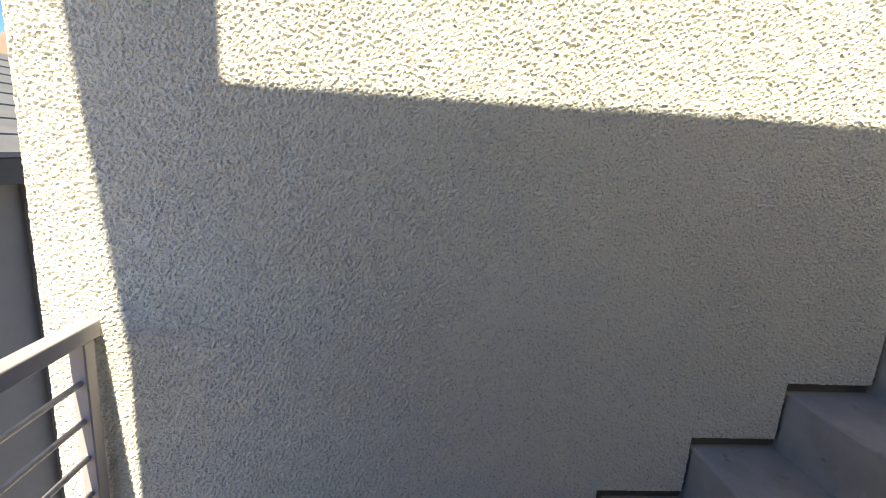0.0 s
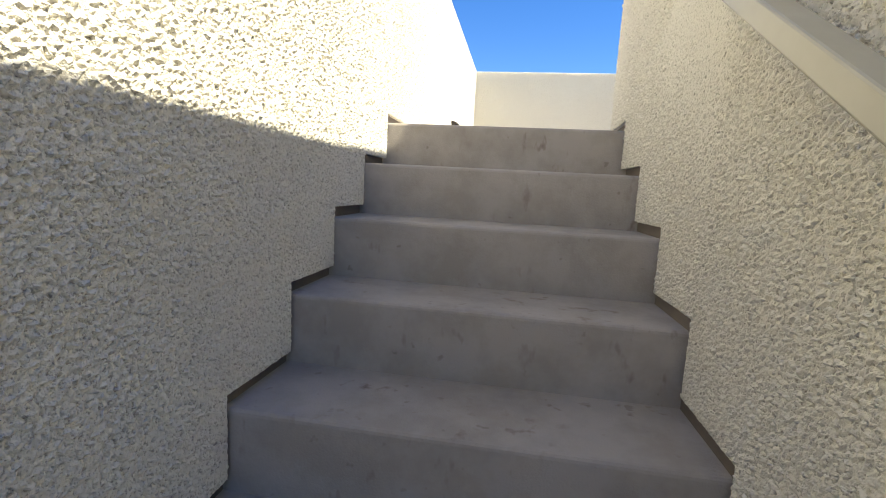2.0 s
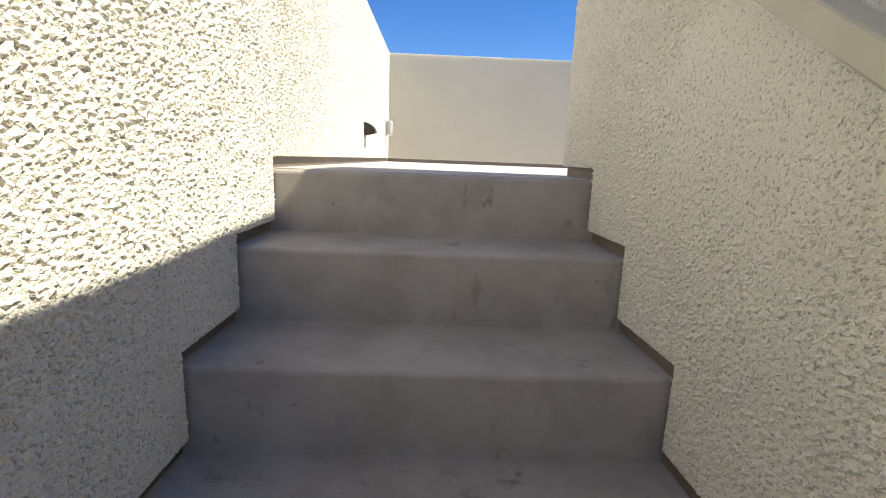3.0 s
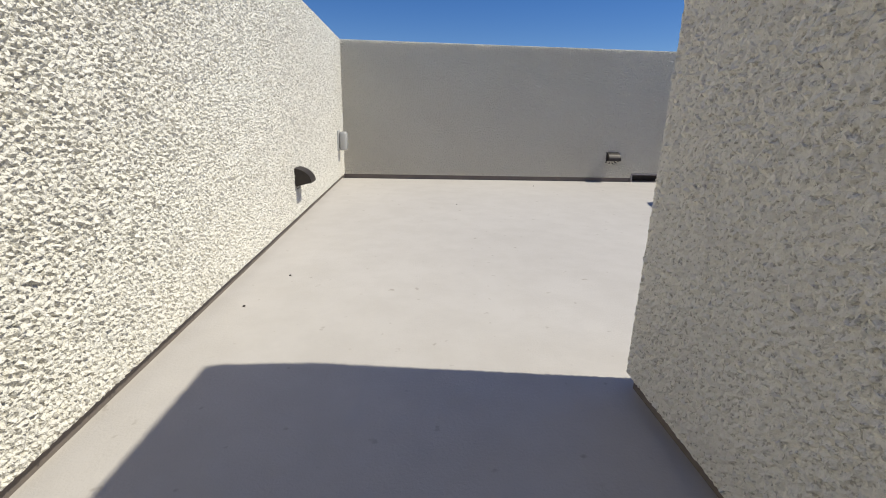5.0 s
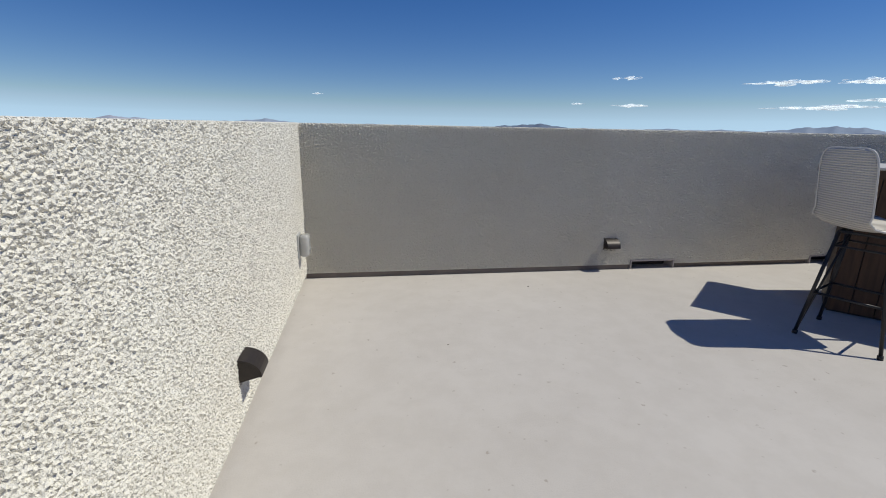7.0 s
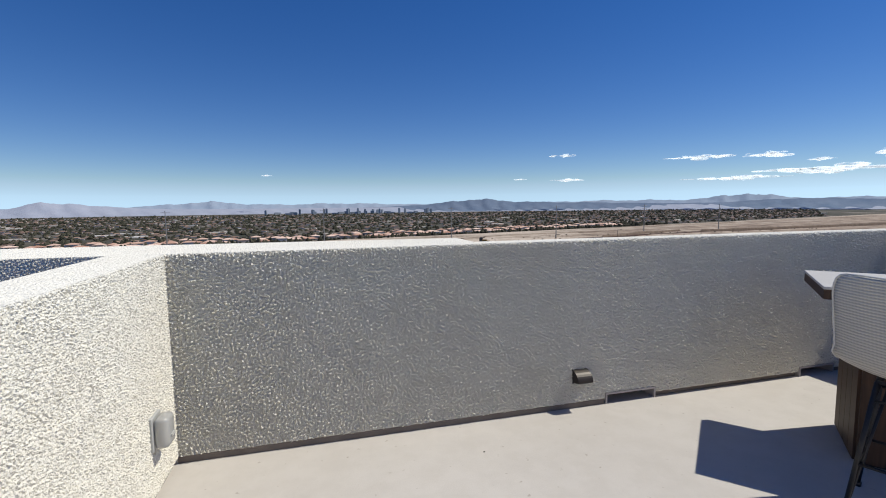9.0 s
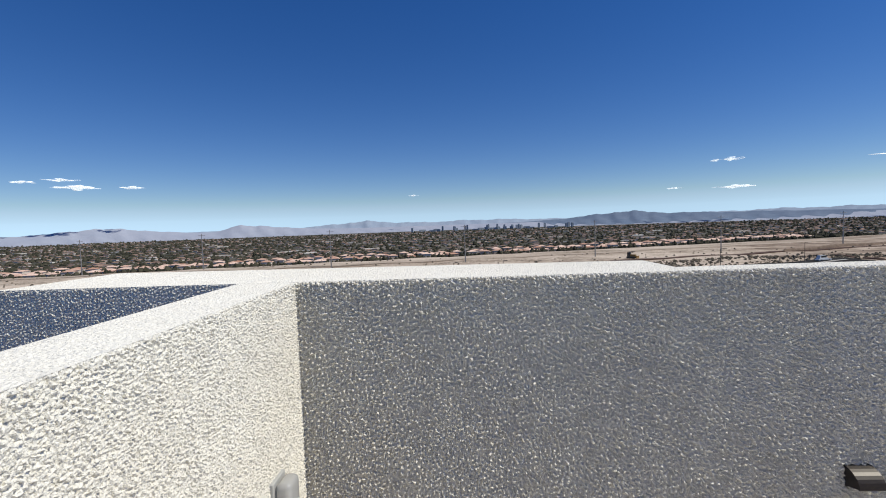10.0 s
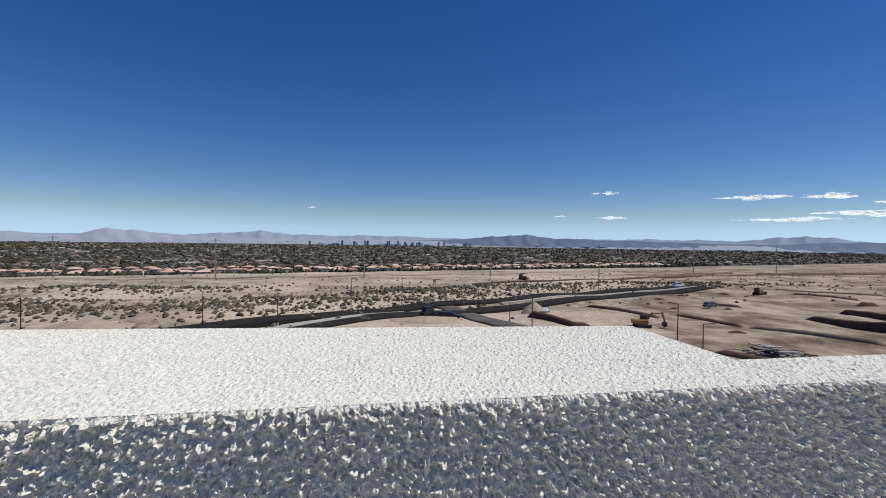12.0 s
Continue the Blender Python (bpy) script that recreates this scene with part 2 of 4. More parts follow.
structure("floor_deck", "light taupe coated roof deck with faint stains", "floor", DECK, deck_slab)
structure("floor_deck_rear", "light taupe coated roof deck behind the stair wall", "floor", DECK,
          lambda bm: (box(bm, W + 0.22, -1.5, -0.2, XE, 0.045, 0.0), box(bm, 3.3, -3.16, -0.2, XE, -1.5, 0.0)))
stairs = thing("stairs", pose(0, 0, 0), "grey-brown coated stairs between two stucco walls", "stairs", "", "structure")
for i in range(STEPS):
    bm = bmesh.new()
    y0, z0 = -TR * i, -R * i
    box(bm, -0.05, y0, z0 - 0.36 if i else z0 - 0.19, W + 0.05, y0 + TR + 0.01 if i else y0 + 0.05, z0 if i else z0 - 0.003)
    bevel(bm, 0.012, 3, lambda e: all(abs(v.co.z - z0) < 0.02 and abs(v.co.y - y0) < 0.01 for v in e.verts))
    part("step", bm, STAIR, stairs)
structure("floor_landing", "grey-brown coated landing at the stair foot", "floor", STAIR,
          lambda bm: box(bm, -0.05, YS, LAND - 0.25, 3.2, -TR * (STEPS - 1) + 0.05, LAND))
# unseen closed box behind the doorway, added so that no sun falls through it
structure("wall_room_east", "unseen wall added to close off the space behind the doorway", "wall", STUCCO,
          lambda bm: box(bm, 3.2, -3.16, LAND - 0.2, 3.3, -1.5, 0.62))
structure("wall_room_north", "unseen wall added to close off the space behind the doorway", "wall", STUCCO,
          lambda bm: box(bm, W + 0.22, -1.6, LAND - 0.2, 3.2, -1.5, 0.62))
# unseen slab, added only to cast the slanted shadow edge on the west wall
structure("shadow_slab", "unseen thin slab added on the doorway's corner post for its shadow", "eave", STUCCO,
          lambda bm: box(bm, W, -3.535, 1.9, W + 1.2, -3.26, 2.0), 0.01)
structure("ceiling", "unseen flat roof added to keep sun out of the doorway", "roof", STUCCO,
          lambda bm: box(bm, W + 0.22, -3.16, 0.62, 3.3, -1.5, 0.76))


def lean(y):
    """How far the stair's east wall stands off a line parallel to the west wall."""
    return -0.016 * np.clip((y + 0.75) / 0.7, 0, 1) + 0.012 * np.clip((y - 0.02) / 0.34, 0, 1)


for o in (wall_se, core_se):
    for v in o.data.vertices:
        v.co.x += lean(v.co.y)


# ---- rough stucco faces ----
def smooth01(t):
    t = np.clip(t, 0, 1)
    return t * t * (3 - 2 * t)


def band_noise(nh, nw, grid, length, seed):
    """Random heights of unit spread over nh x nw points, with lumps of about one length."""
    rng = np.random.default_rng(seed)
    k = np.hypot(np.fft.fftfreq(nh, grid)[:, None], np.fft.rfftfreq(nw, grid)[None, :])
    k[0, 0] = 1e-6
    wave = np.fft.rfft2(rng.standard_normal((nh, nw))) * np.exp(-(np.log(k * length) / 0.5) ** 2)
    f = np.fft.irfft2(wave, s=(nh, nw))
    return f / f.std()


SEED = [11]


def stucco_face(parent, corner, along, up, out, w, h, inside=None, GRID=0.005, deep=0.0066, coat=None, skew=0.0, lump=0.0145):
    """A lumpy stucco skin over a flat wall face; inside(u, v) tells where it lies."""
    SEED[0] += 5
    s = SEED[0]
    nh, nw = int(h / GRID) + 1, int(w / GRID) + 1
    # round lumps, a finer grain, and a slow trowel wave
    lumps = band_noise(nh, nw, GRID, max(lump, 3.2 * GRID), s)
    grain = band_noise(nh, nw, GRID, max(lump * 0.42, 2.4 * GRID), s + 1)
    relief = np.clip(0.40 + 0.25 * lumps + 0.24 * grain, 0, 1.15) + 0.05 * band_noise(nh, nw, GRID, 0.3, s + 3)
    v, u = np.meshgrid(np.linspace(0, h, nh), np.linspace(0, w, nw), indexing="ij")
    jig = np.random.default_rng(s + 4)
    ju, jv = u + jig.uniform(-0.3, 0.3, u.shape) * GRID, v + jig.uniform(-0.3, 0.3, v.shape) * GRID
    cu, cv = u[:-1, :-1] + GRID / 2, v[:-1, :-1] + GRID / 2
    keep = np.ones(cu.shape, bool) if inside is None else inside(cu, cv)
    count = np.zeros((nh, nw))
    for dy in (0, 1):
        for dx in (0, 1):
            count[dy:nh - 1 + dy, dx:nw - 1 + dx] += keep
    jv = jv + skew * (jv / h) * (1 - ju / w)
    disp = 0.001 + deep * relief
    disp[(count > 0) & (count < 4)] = 0.003
    pts = (np.array(corner)[None, None] + ju[..., None] * np.array(along) + jv[..., None] * np.array(up) + disp[..., None] * np.array(out))
    if parent is wall_se:
        pts[..., 0] += lean(pts[..., 1])
    if parent is wall_w:
        pts[..., 2] += sag(pts[..., 1]) * np.clip((pts[..., 2] - 0.7) / (H - 0.7), 0, 1)
    idx = np.arange(nh * nw).reshape(nh, nw)
    quads = np.stack([idx[:-1, :-1], idx[:-1, 1:], idx[1:, 1:], idx[1:, :-1]], -1)[keep]
    if np.dot(np.cross(along, up), out) < 0:
        quads = quads[:, ::-1]
    used = np.unique(quads)
    back = np.zeros(nh * nw, int)
    back[used] = np.arange(len(used))
    me = bpy.data.meshes.new("stucco_face")
    me.vertices.add(len(used))
    me.vertices.foreach_set("co", pts.reshape(-1, 3)[used].ravel())
    me.loops.add(quads.size)
    me.loops.foreach_set("vertex_index", back[quads].ravel().astype(np.int32))
    me.polygons.add(len(quads))
    me.polygons.foreach_set("loop_start", np.arange(0, quads.size, 4, dtype=np.int32))
    me.update(calc_edges=True)
    me.shade_flat()
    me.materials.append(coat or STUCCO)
    o = new("stucco_face", me)
    o.parent = parent
    return o


def above_steps(y_of_u, z_of_v, y_cut):
    def test(u, v):
        y, z = y_of_u(u), z_of_v(v)
        i = np.clip(np.floor((-0.012 - y) / TR) + 1, 0, STEPS)
        return (z > -R * i + 0.035) & (y < y_cut)
    return test


E3 = 0.003
low = LAND + 0.3
stucco_face(wall_w, (0, YS, low), (0, 1, 0), (0, 0, 1), (1, 0, 0), 0.02 - YS, H - low + E3, above_steps(lambda u: u + YS, lambda v: v + low, 9), 0.0051, 0.0076)
stucco_face(wall_w, (0, 0.02, 0.036), (0, 1, 0), (0, 0, 1), (1, 0, 0), YF - 0.02, H - 0.036 + E3, None, 0.0042, 0.008)
stucco_face(wall_w, (-0.246, -0.6, H), (1, 0, 0), (0, 1, 0), (0, 0, 1), 0.246 + E3, YF + 0.6, None, 0.0045, 0.003, CAPCOAT)
stucco_face(wall_n, (0.0, YF, 0.036), (1, 0, 0), (0, 0, 1), (0, -1, 0), 2.2, H - 0.036 + E3, None, 0.0032, 0.0165, None, 0.0, 0.0215)
stucco_face(wall_n, (2.2, YF, 0.036), (1, 0, 0), (0, 0, 1), (0, -1, 0), XE - 2.2, H - 0.036 + E3,
            lambda u, v: (v > 0.035) | (u < 0.275) | ((u > 0.675) & (u < 1.92)) | (u > 2.28), 0.0041, 0.0165, None, 0.0, 0.0225)
stucco_face(wall_n, (-1.33, YF, 0.0), (1, 0, 0), (0, 0, 1), (0, -1, 0), 1.084, H + E3, None, 0.005)
stucco_face(wall_n, (-1.33, YF - E3, H), (1, 0, 0), (0, 1, 0), (0, 0, 1), 2.97, DEEP + E3, None, 0.0043, 0.003, CAPCOAT, SKEW)
stucco_face(wall_n, (1.64, YF - E3, H), (1, 0, 0), (0, 1, 0), (0, 0, 1), XE + 0.2 - 1.64, 0.153, None, 0.005, 0.003, CAPCOAT)
stucco_face(wall_se, (W, -2.2, LAND + 0.6), (0, 1, 0), (0, 0, 1), (-1, 0, 0), 2.56, 1.22 - LAND - 0.6,
            above_steps(lambda u: u - 2.2, lambda v: v + LAND + 0.6, 9), 0.0054, 0.0072)
stucco_face(wall_se, (W + 0.006, 0.36, 0.036), (1, 0, 0), (0, 0, 1), (0, 1, 0), 0.22, 1.184)


# ---- handrail, guard and wall fixtures ----
def rail_line(y, dz=0.0):
    return 0.685 * (y + 0.80) + 0.235 + dz


def handrail():
    t = thing("handrail", pose(0, 0, 0), "glossy beige painted flat handrail bracketed to the stair wall", "handrail")
    y0, y1, x0, x1 = -2.16, 0.12, 0.885, 0.932
    bm = bmesh.new()
    prof = [(y0, rail_line(y0)), (y1, rail_line(y1)), (y1, rail_line(y1, 0.044)), (y0, rail_line(y0, 0.044))]
    slab(bm, prof, "x", x0, x1)
    bevel(bm, 0.004, 2)
    part("rail", bm, RAIL, t)
    for y in (-2.0, -1.0, 0.0):
        z = rail_line(y)
        bm = bmesh.new()
        box(bm, x1 - 0.006, y - 0.018, z + 0.016, W - 0.012, y + 0.018, z + 0.036)
        bevel(bm, 0.002, 1)
        b = part("bracket", bm, RAIL, t)
        bm = bmesh.new()
        box(bm, W - 0.016, y - 0.03, z, W + 0.004, y + 0.03, z + 0.055)
        bevel(bm, 0.003, 1)
        part("wall_plate", bm, RAIL, b)


handrail()


def guard_rail():
    y, top = -3.37, -0.775
    t = thing("guard_rail", pose(0, 0, 0), "grey painted steel guard rail with horizontal bars at the landing edge", "railing")
    bm = bmesh.new()
    box(bm, 0.0, y - 0.025, top - 0.045, W, y + 0.025, top)
    bevel(bm, 0.004, 2)
    part("top_rail", bm, GUARD, t)
    for x in (0.045, W - 0.05):
        bm = bmesh.new()
        box(bm, x - 0.02, y - 0.02, LAND - 0.05, x + 0.02, y + 0.02, top - 0.045)
        bevel(bm, 0.003, 1)
        part("post", bm, GUARD, t)
    for k in range(7):
        bm = bmesh.new()
        rod(bm, (0.06, y, top - 0.155 - 0.108 * k), (W - 0.06, y, top - 0.155 - 0.108 * k), 0.008, 8)
        part("bar", bm, GUARD, t, smooth=True)


guard_rail()


def step_light():
    """Hooded light: local x along the wall, y out of the wall, z up."""
    t = thing("step_light", pose(0, 0, 0), "dark bronze hooded step light low on the stucco wall", "wall light", "step lights")
    w, h, d = 0.052, 0.105, 0.082
    arc = [(d * math.sin(a), h * math.cos(a) * 0.62 + h * 0.38) for a in [i * math.pi / 16 for i in range(9)]]
    inner = [(p * 0.93, q - 0.006) for p, q in arc]
    bm = bmesh.new()
    n = len(arc)
    rows = []
    for x in (-w, w):
        rows.append([bm.verts.new((x, p, q)) for p, q in arc])
        rows.append([bm.verts.new((x, p, q)) for p, q in inner])
    lo, li, ho, hi = rows
    for i in range(n - 1):
        bm.faces.new((lo[i], lo[i + 1], ho[i + 1], ho[i]))
        bm.faces.new((li[i + 1], li[i], hi[i], hi[i + 1]))
        bm.faces.new((lo[i + 1], lo[i], li[i], li[i + 1]))
        bm.faces.new((ho[i], ho[i + 1], hi[i + 1], hi[i]))
    bm.faces.new((lo[-1], li[-1], hi[-1], ho[-1]))
    bm.faces.new((li[0], lo[0], ho[0], hi[0]))
    for sx in (-1, 1):
        v = [bm.verts.new((sx * w * 0.98, p, q)) for p, q in arc] + [bm.verts.new((sx * w * 0.98, 0.0, 0.018))]
        bm.faces.new(v)
    bmesh.ops.recalc_face_normals(bm, faces=bm.faces)
    part("hood", bm, BRONZE, t)
    bm = bmesh.new()
    box(bm, -w, -0.004, 0.0, w, 0.006, h)
    bevel(bm, 0.002, 1)
    part("back_plate", bm, BRONZE, t)
    bm = bmesh.new()
    box(bm, -w * 0.7, 0.006, 0.03, w * 0.7, 0.03, h * 0.7)
    bevel(bm, 0.004, 1)
    part("lens", bm, FROST, t, "frosted lens")
    return t


FROST = plain_material("frosted_plastic", (0.45, 0.45, 0.44), 0.35, 0, 0.05)
light = step_light()
light.matrix_basis = pose(0.0, 1.80, 0.165, 0, 0, -90)
copy_thing(light, pose(2.29, YF, 0.15, 0, 0, 180))


def outlet():
    t = thing("outlet_cover", pose(0.0, 3.145, 0.245, 0, 0, -90), "clear grey weatherproof outlet cover on the stucco wall", "outlet cover")
    bm = bmesh.new()
    box(bm, -0.055, -0.004, 0.0, 0.055, 0.016, 0.15)
    bevel(bm, 0.004, 2)
    part("base", bm, FROST, t)
    bm = bmesh.new()
    box(bm, -0.048, 0.016, 0.006, 0.048, 0.075, 0.144)
    bevel(bm, 0.02, 3)
    part("bubble_lid", bm, BUBBLE, t, "translucent bubble lid", True)
    bm = bmesh.new()
    box(bm, -0.02, 0.075, 0.05, 0.02, 0.081, 0.06)
    part("latch", bm, FROST, t)


def bubble_material():
    m, nt, b = material("clear_grey_plastic", 0.25, 0.0, 0.5)
    b.inputs["Base Color"].default_value = (0.62, 0.62, 0.61, 1)
    b.inputs["Transmission Weight"].default_value = 0.45
    return m


BUBBLE = bubble_material()
outlet()


def scupper(x0, x1):
    t = thing("scupper", pose(0, 0, 0), "dark metal-lined drain opening at the parapet foot", "drain", "parapet drains")
    bm = bmesh.new()
    box(bm, x0, YF - 0.012, 0.002, x0 + 0.01, YF + 0.15, 0.066)
    part("cheek", bm, GUARD, t)
    bm = bmesh.new()
    box(bm, x1 - 0.01, YF - 0.012, 0.002, x1, YF + 0.15, 0.066)
    part("cheek", bm, GUARD, t)
    bm = bmesh.new()
    box(bm, x0, YF - 0.014, 0.062, x1, YF + 0.15, 0.074)
    part("head", bm, GUARD, t)
    bm = bmesh.new()
    box(bm, x0 + 0.012, YF + 0.10, 0.0, x1 - 0.012, YF + 0.11, 0.06)
    part("screen", bm, BRONZE, t)


scupper(2.485, 2.865)
scupper(4.13, 4.47)


def deck_pebbles():
    """A few dark grit stones blown onto the deck."""
    r = np.random.default_rng(21)
    for x, y, size in ((0.146, 1.032, 0.0035), (0.081, 0.781, 0.004), (1.159, 0.616, 0.003), (1.529, 3.111, 0.0045), (0.832, 2.306, 0.0035)):
        bm = bmesh.new()
        for v in bmesh.ops.create_icosphere(bm, subdivisions=1, radius=size)["verts"]:
            v.co = Vector((v.co.x * 1.3, v.co.y, max(v.co.z * 0.7, -size * 0.5))) * r.uniform(0.8, 1.2)
        low = min(v.co.z for v in bm.verts)
        o = tagged(obj("pebble", bm, BRONZE), "tiny dark grit stone lying on the deck", "pebble", "grit on the deck")
        o.matrix_world = pose(x, y, -low, 0, 0, r.uniform(0, 180))


deck_pebbles()


# ---- chair and table ----
def woven_material():
    m, nt, b = material("woven_cream_plastic", 0.5, 0.0, 0.4)
    v = coords(nt)
    w1 = nt.nodes.new("ShaderNodeTexWave")
    w1.wave_type, w1.bands_direction = "BANDS", "Z"
    w1.inputs["Scale"].default_value = 26.0
    w1.inputs["Distortion"].default_value = 0.6
    nt.links.new(v, w1.inputs["Vector"])
    w2 = nt.nodes.new("ShaderNodeTexWave")
    w2.wave_type, w2.bands_direction = "BANDS", "Y"
    w2.inputs["Scale"].default_value = 21.0
    nt.links.new(v, w2.inputs["Vector"])
    f = math_node(nt, "ADD", math_node(nt, "MULTIPLY", w1.outputs["Fac"], 0.85), math_node(nt, "MULTIPLY", w2.outputs["Fac"], 0.15))
    nt.links.new(ramp(nt, f, [(0.0, (0.42, 0.39, 0.34)), (0.6, (0.66, 0.62, 0.55))]), b.inputs["Base Color"])
    bump(nt, f, b, 0.7, 0.004)
    return m


WOVEN = woven_material()
CREAM = plain_material("cream_plastic", (0.66, 0.63, 0.565), 0.4, 0, 0.04)


def chair():
    t = thing("counter_stool", pose(2.985, 2.17, 0, 0, 0, -9), "cream woven shell stool on thin black steel legs", "stool")
    # centre line of the shell from the seat's front lip to the top of the back
    line = [(0.235, 0.585), (0.20, 0.60), (0.10, 0.597), (0.0, 0.588), (-0.08, 0.585), (-0.125, 0.595), (-0.155, 0.625), (-0.168, 0.68),
            (-0.178, 0.76), (-0.190, 0.85), (-0.197, 0.905), (-0.202, 0.945), (-0.205, 0.970), (-0.207, 0.985), (-0.208, 0.992)]
    half = [0.155, 0.172, 0.18, 0.182, 0.182, 0.178, 0.173, 0.171, 0.171, 0.170, 0.168, 0.161, 0.149, 0.131, 0.105]
    bm = bmesh.new()
    cols = 11
    grid = []
    for (x, z), hw in zip(line, half):
        row = []
        for c in range(cols):
            s = -1 + 2 * c / (cols - 1)
            lift = 0.022 * s * s
            row.append(bm.verts.new((x + (lift if z > 0.63 else 0), s * hw + 0.02, z + (lift if z <= 0.63 else 0))))
        grid.append(row)
    for r in range(len(grid) - 1):
        for c in range(cols - 1):
            bm.faces.new((grid[r][c], grid[r][c + 1], grid[r + 1][c + 1], grid[r + 1][c]))
    bmesh.ops.recalc_face_normals(bm, faces=bm.faces)
    bmesh.ops.solidify(bm, geom=bm.faces[:], thickness=0.008)
    shell = part("seat_shell", bm, WOVEN, t, "woven cream seat and back in one shell", True)
    # rim
    edge = [(x, 0.02 - hw, z) for (x, z), hw in zip(line, half)] + [(line[-1][0], 0.02 + s * 0.105, line[-1][1] + 0.002) for s in (-0.5, 0, 0.5)]
    edge += [(x, 0.02 + hw, z) for (x, z), hw in reversed(list(zip(line, half)))]
    bm = bmesh.new()
    lifted = [Vector((x + (0.022 if z > 0.63 else 0), y, z + (0.022 if z <= 0.63 else 0))) for x, y, z in edge]
    tube(bm, lifted + lifted[:1], 0.0048, 8)
    part("rim", bm, CREAM, shell, "smooth cream rim", True)
    top = 0.575
    # the leg frame stands turned under the shell
    ring = [radians(a) for a in (79, 349, 259, 169)]
    tops = [(0.14 * math.cos(a), 0.14 * math.sin(a) - 0.01) for a in ring]
    feet = [(0.25 * math.cos(a), 0.25 * math.sin(a) - 0.03) for a in ring]
    for (tx, ty), (fx, fy) in zip(tops, feet):
        bm = bmesh.new()
        rod(bm, (fx, fy, 0.012), (tx, ty, top), 0.009, 10)
        leg = part("leg", bm, BLACK, t, smooth=True)
        bm = bmesh.new()
        rod(bm, (fx, fy, 0.0), (fx * 0.99, fy * 0.99, 0.02), 0.013, 10)
        part("foot_cap", bm, BLACK, leg, smooth=True)
        bm = bmesh.new()
        rod(bm, (fx, fy, 0.015), (tx * 0.55, ty * 1.05, top), 0.006, 8)
        part("brace", bm, BLACK, t, smooth=True)
    def at(k, z):
        f = z / top
        return Vector((feet[k][0] + (tops[k][0] - feet[k][0]) * f, feet[k][1] + (tops[k][1] - feet[k][1]) * f, z))
    for z, r in ((0.24, 0.007), (0.50, 0.006)):
        for a, b2 in ((0, 1), (1, 2), (2, 3), (3, 0)):
            bm = bmesh.new()
            rod(bm, at(a, z), at(b2, z), r, 8)
            part("crossbar", bm, BLACK, t, smooth=True)
    bm = bmesh.new()
    for a, b2 in ((0, 1), (1, 2), (2, 3), (3, 0)):
        rod(bm, (*tops[a], top), (*tops[b2], top), 0.008, 8)
    part("seat_frame", bm, BLACK, t, smooth=True)


chair()


def plank_material():
    m, nt, b = material("brown_planks", 0.6, 0.0, 0.35)
    v = coords(nt, (14, 14, 1.2))
    f = noise_tex(nt, v, 4.0, 5.0, 0.65)
    info = nt.nodes.new("ShaderNodeObjectInfo")
    base = ramp(nt, f, [(0.25, (0.04, 0.023, 0.014)), (0.75, (0.10, 0.056, 0.034))])
    tint = ramp(nt, info.outputs["Random"], [(0.0, (0.75, 0.75, 0.75)), (1.0, (1.15, 1.1, 1.05))])
    nt.links.new(mix(nt, 1.0, base, tint, "MULTIPLY"), b.inputs["Base Color"])
    bump(nt, f, b, 0.4, 0.002)
    return m


PLANK = plank_material()
TOP = coating_material("table_concrete", (0.50, 0.48, 0.45), (0.57, 0.55, 0.52), 0.6, 0.4)


def bar_table():
    # local x along the table, y across it, origin under the near-left corner
    t = thing("bar_table", pose(3.062, 2.574, 0, 0, 0, -47), "counter-height table with pale top and brown plank sides", "table")
    lx, ly, h = 1.25, 0.635, 0.885
    bm = bmesh.new()
    box(bm, 0, 0, h - 0.014, lx, ly, h)
    bevel(bm, 0.003, 2)
    part("tabletop", bm, TOP, t, "pale concrete-look top")
    bm = bmesh.new()
    box(bm, 0.003, 0.003, h - 0.062, lx - 0.003, ly - 0.003, h - 0.014)
    part("apron", bm, PLANK, t, "dark brown edge board under the top")
    x0, x1, y0, y1 = 0.177, lx - 0.177, 0.085, ly - 0.085
    bm = bmesh.new()
    box(bm, x0 + 0.01, y0 + 0.01, 0.0, x1 - 0.01, y1 - 0.01, h - 0.062)
    part("body", bm, BLACK, t, "dark inner body")
    for side in (0, 1):
        n = 8
        for i in range(n):
            w = (x1 - x0) / n
            bm = bmesh.new()
            ya = y0 - 0.008 if side == 0 else y1 - 0.012
            box(bm, x0 + i * w + 0.003, ya, 0.015, x0 + (i + 1) * w - 0.003, ya + 0.02, h - 0.062)
            part("plank", bm, PLANK, t)
        n = 4
        for i in range(n):
            w = (y1 - y0 - 0.03) / n
            bm = bmesh.new()
            xa = x0 - 0.008 if side == 0 else x1 - 0.012
            box(bm, xa, y0 + 0.015 + i * w + 0.003, 0.015, xa + 0.02, y0 + 0.015 + (i + 1) * w - 0.003, h - 0.062)
            part("plank", bm, PLANK, t)


bar_table()


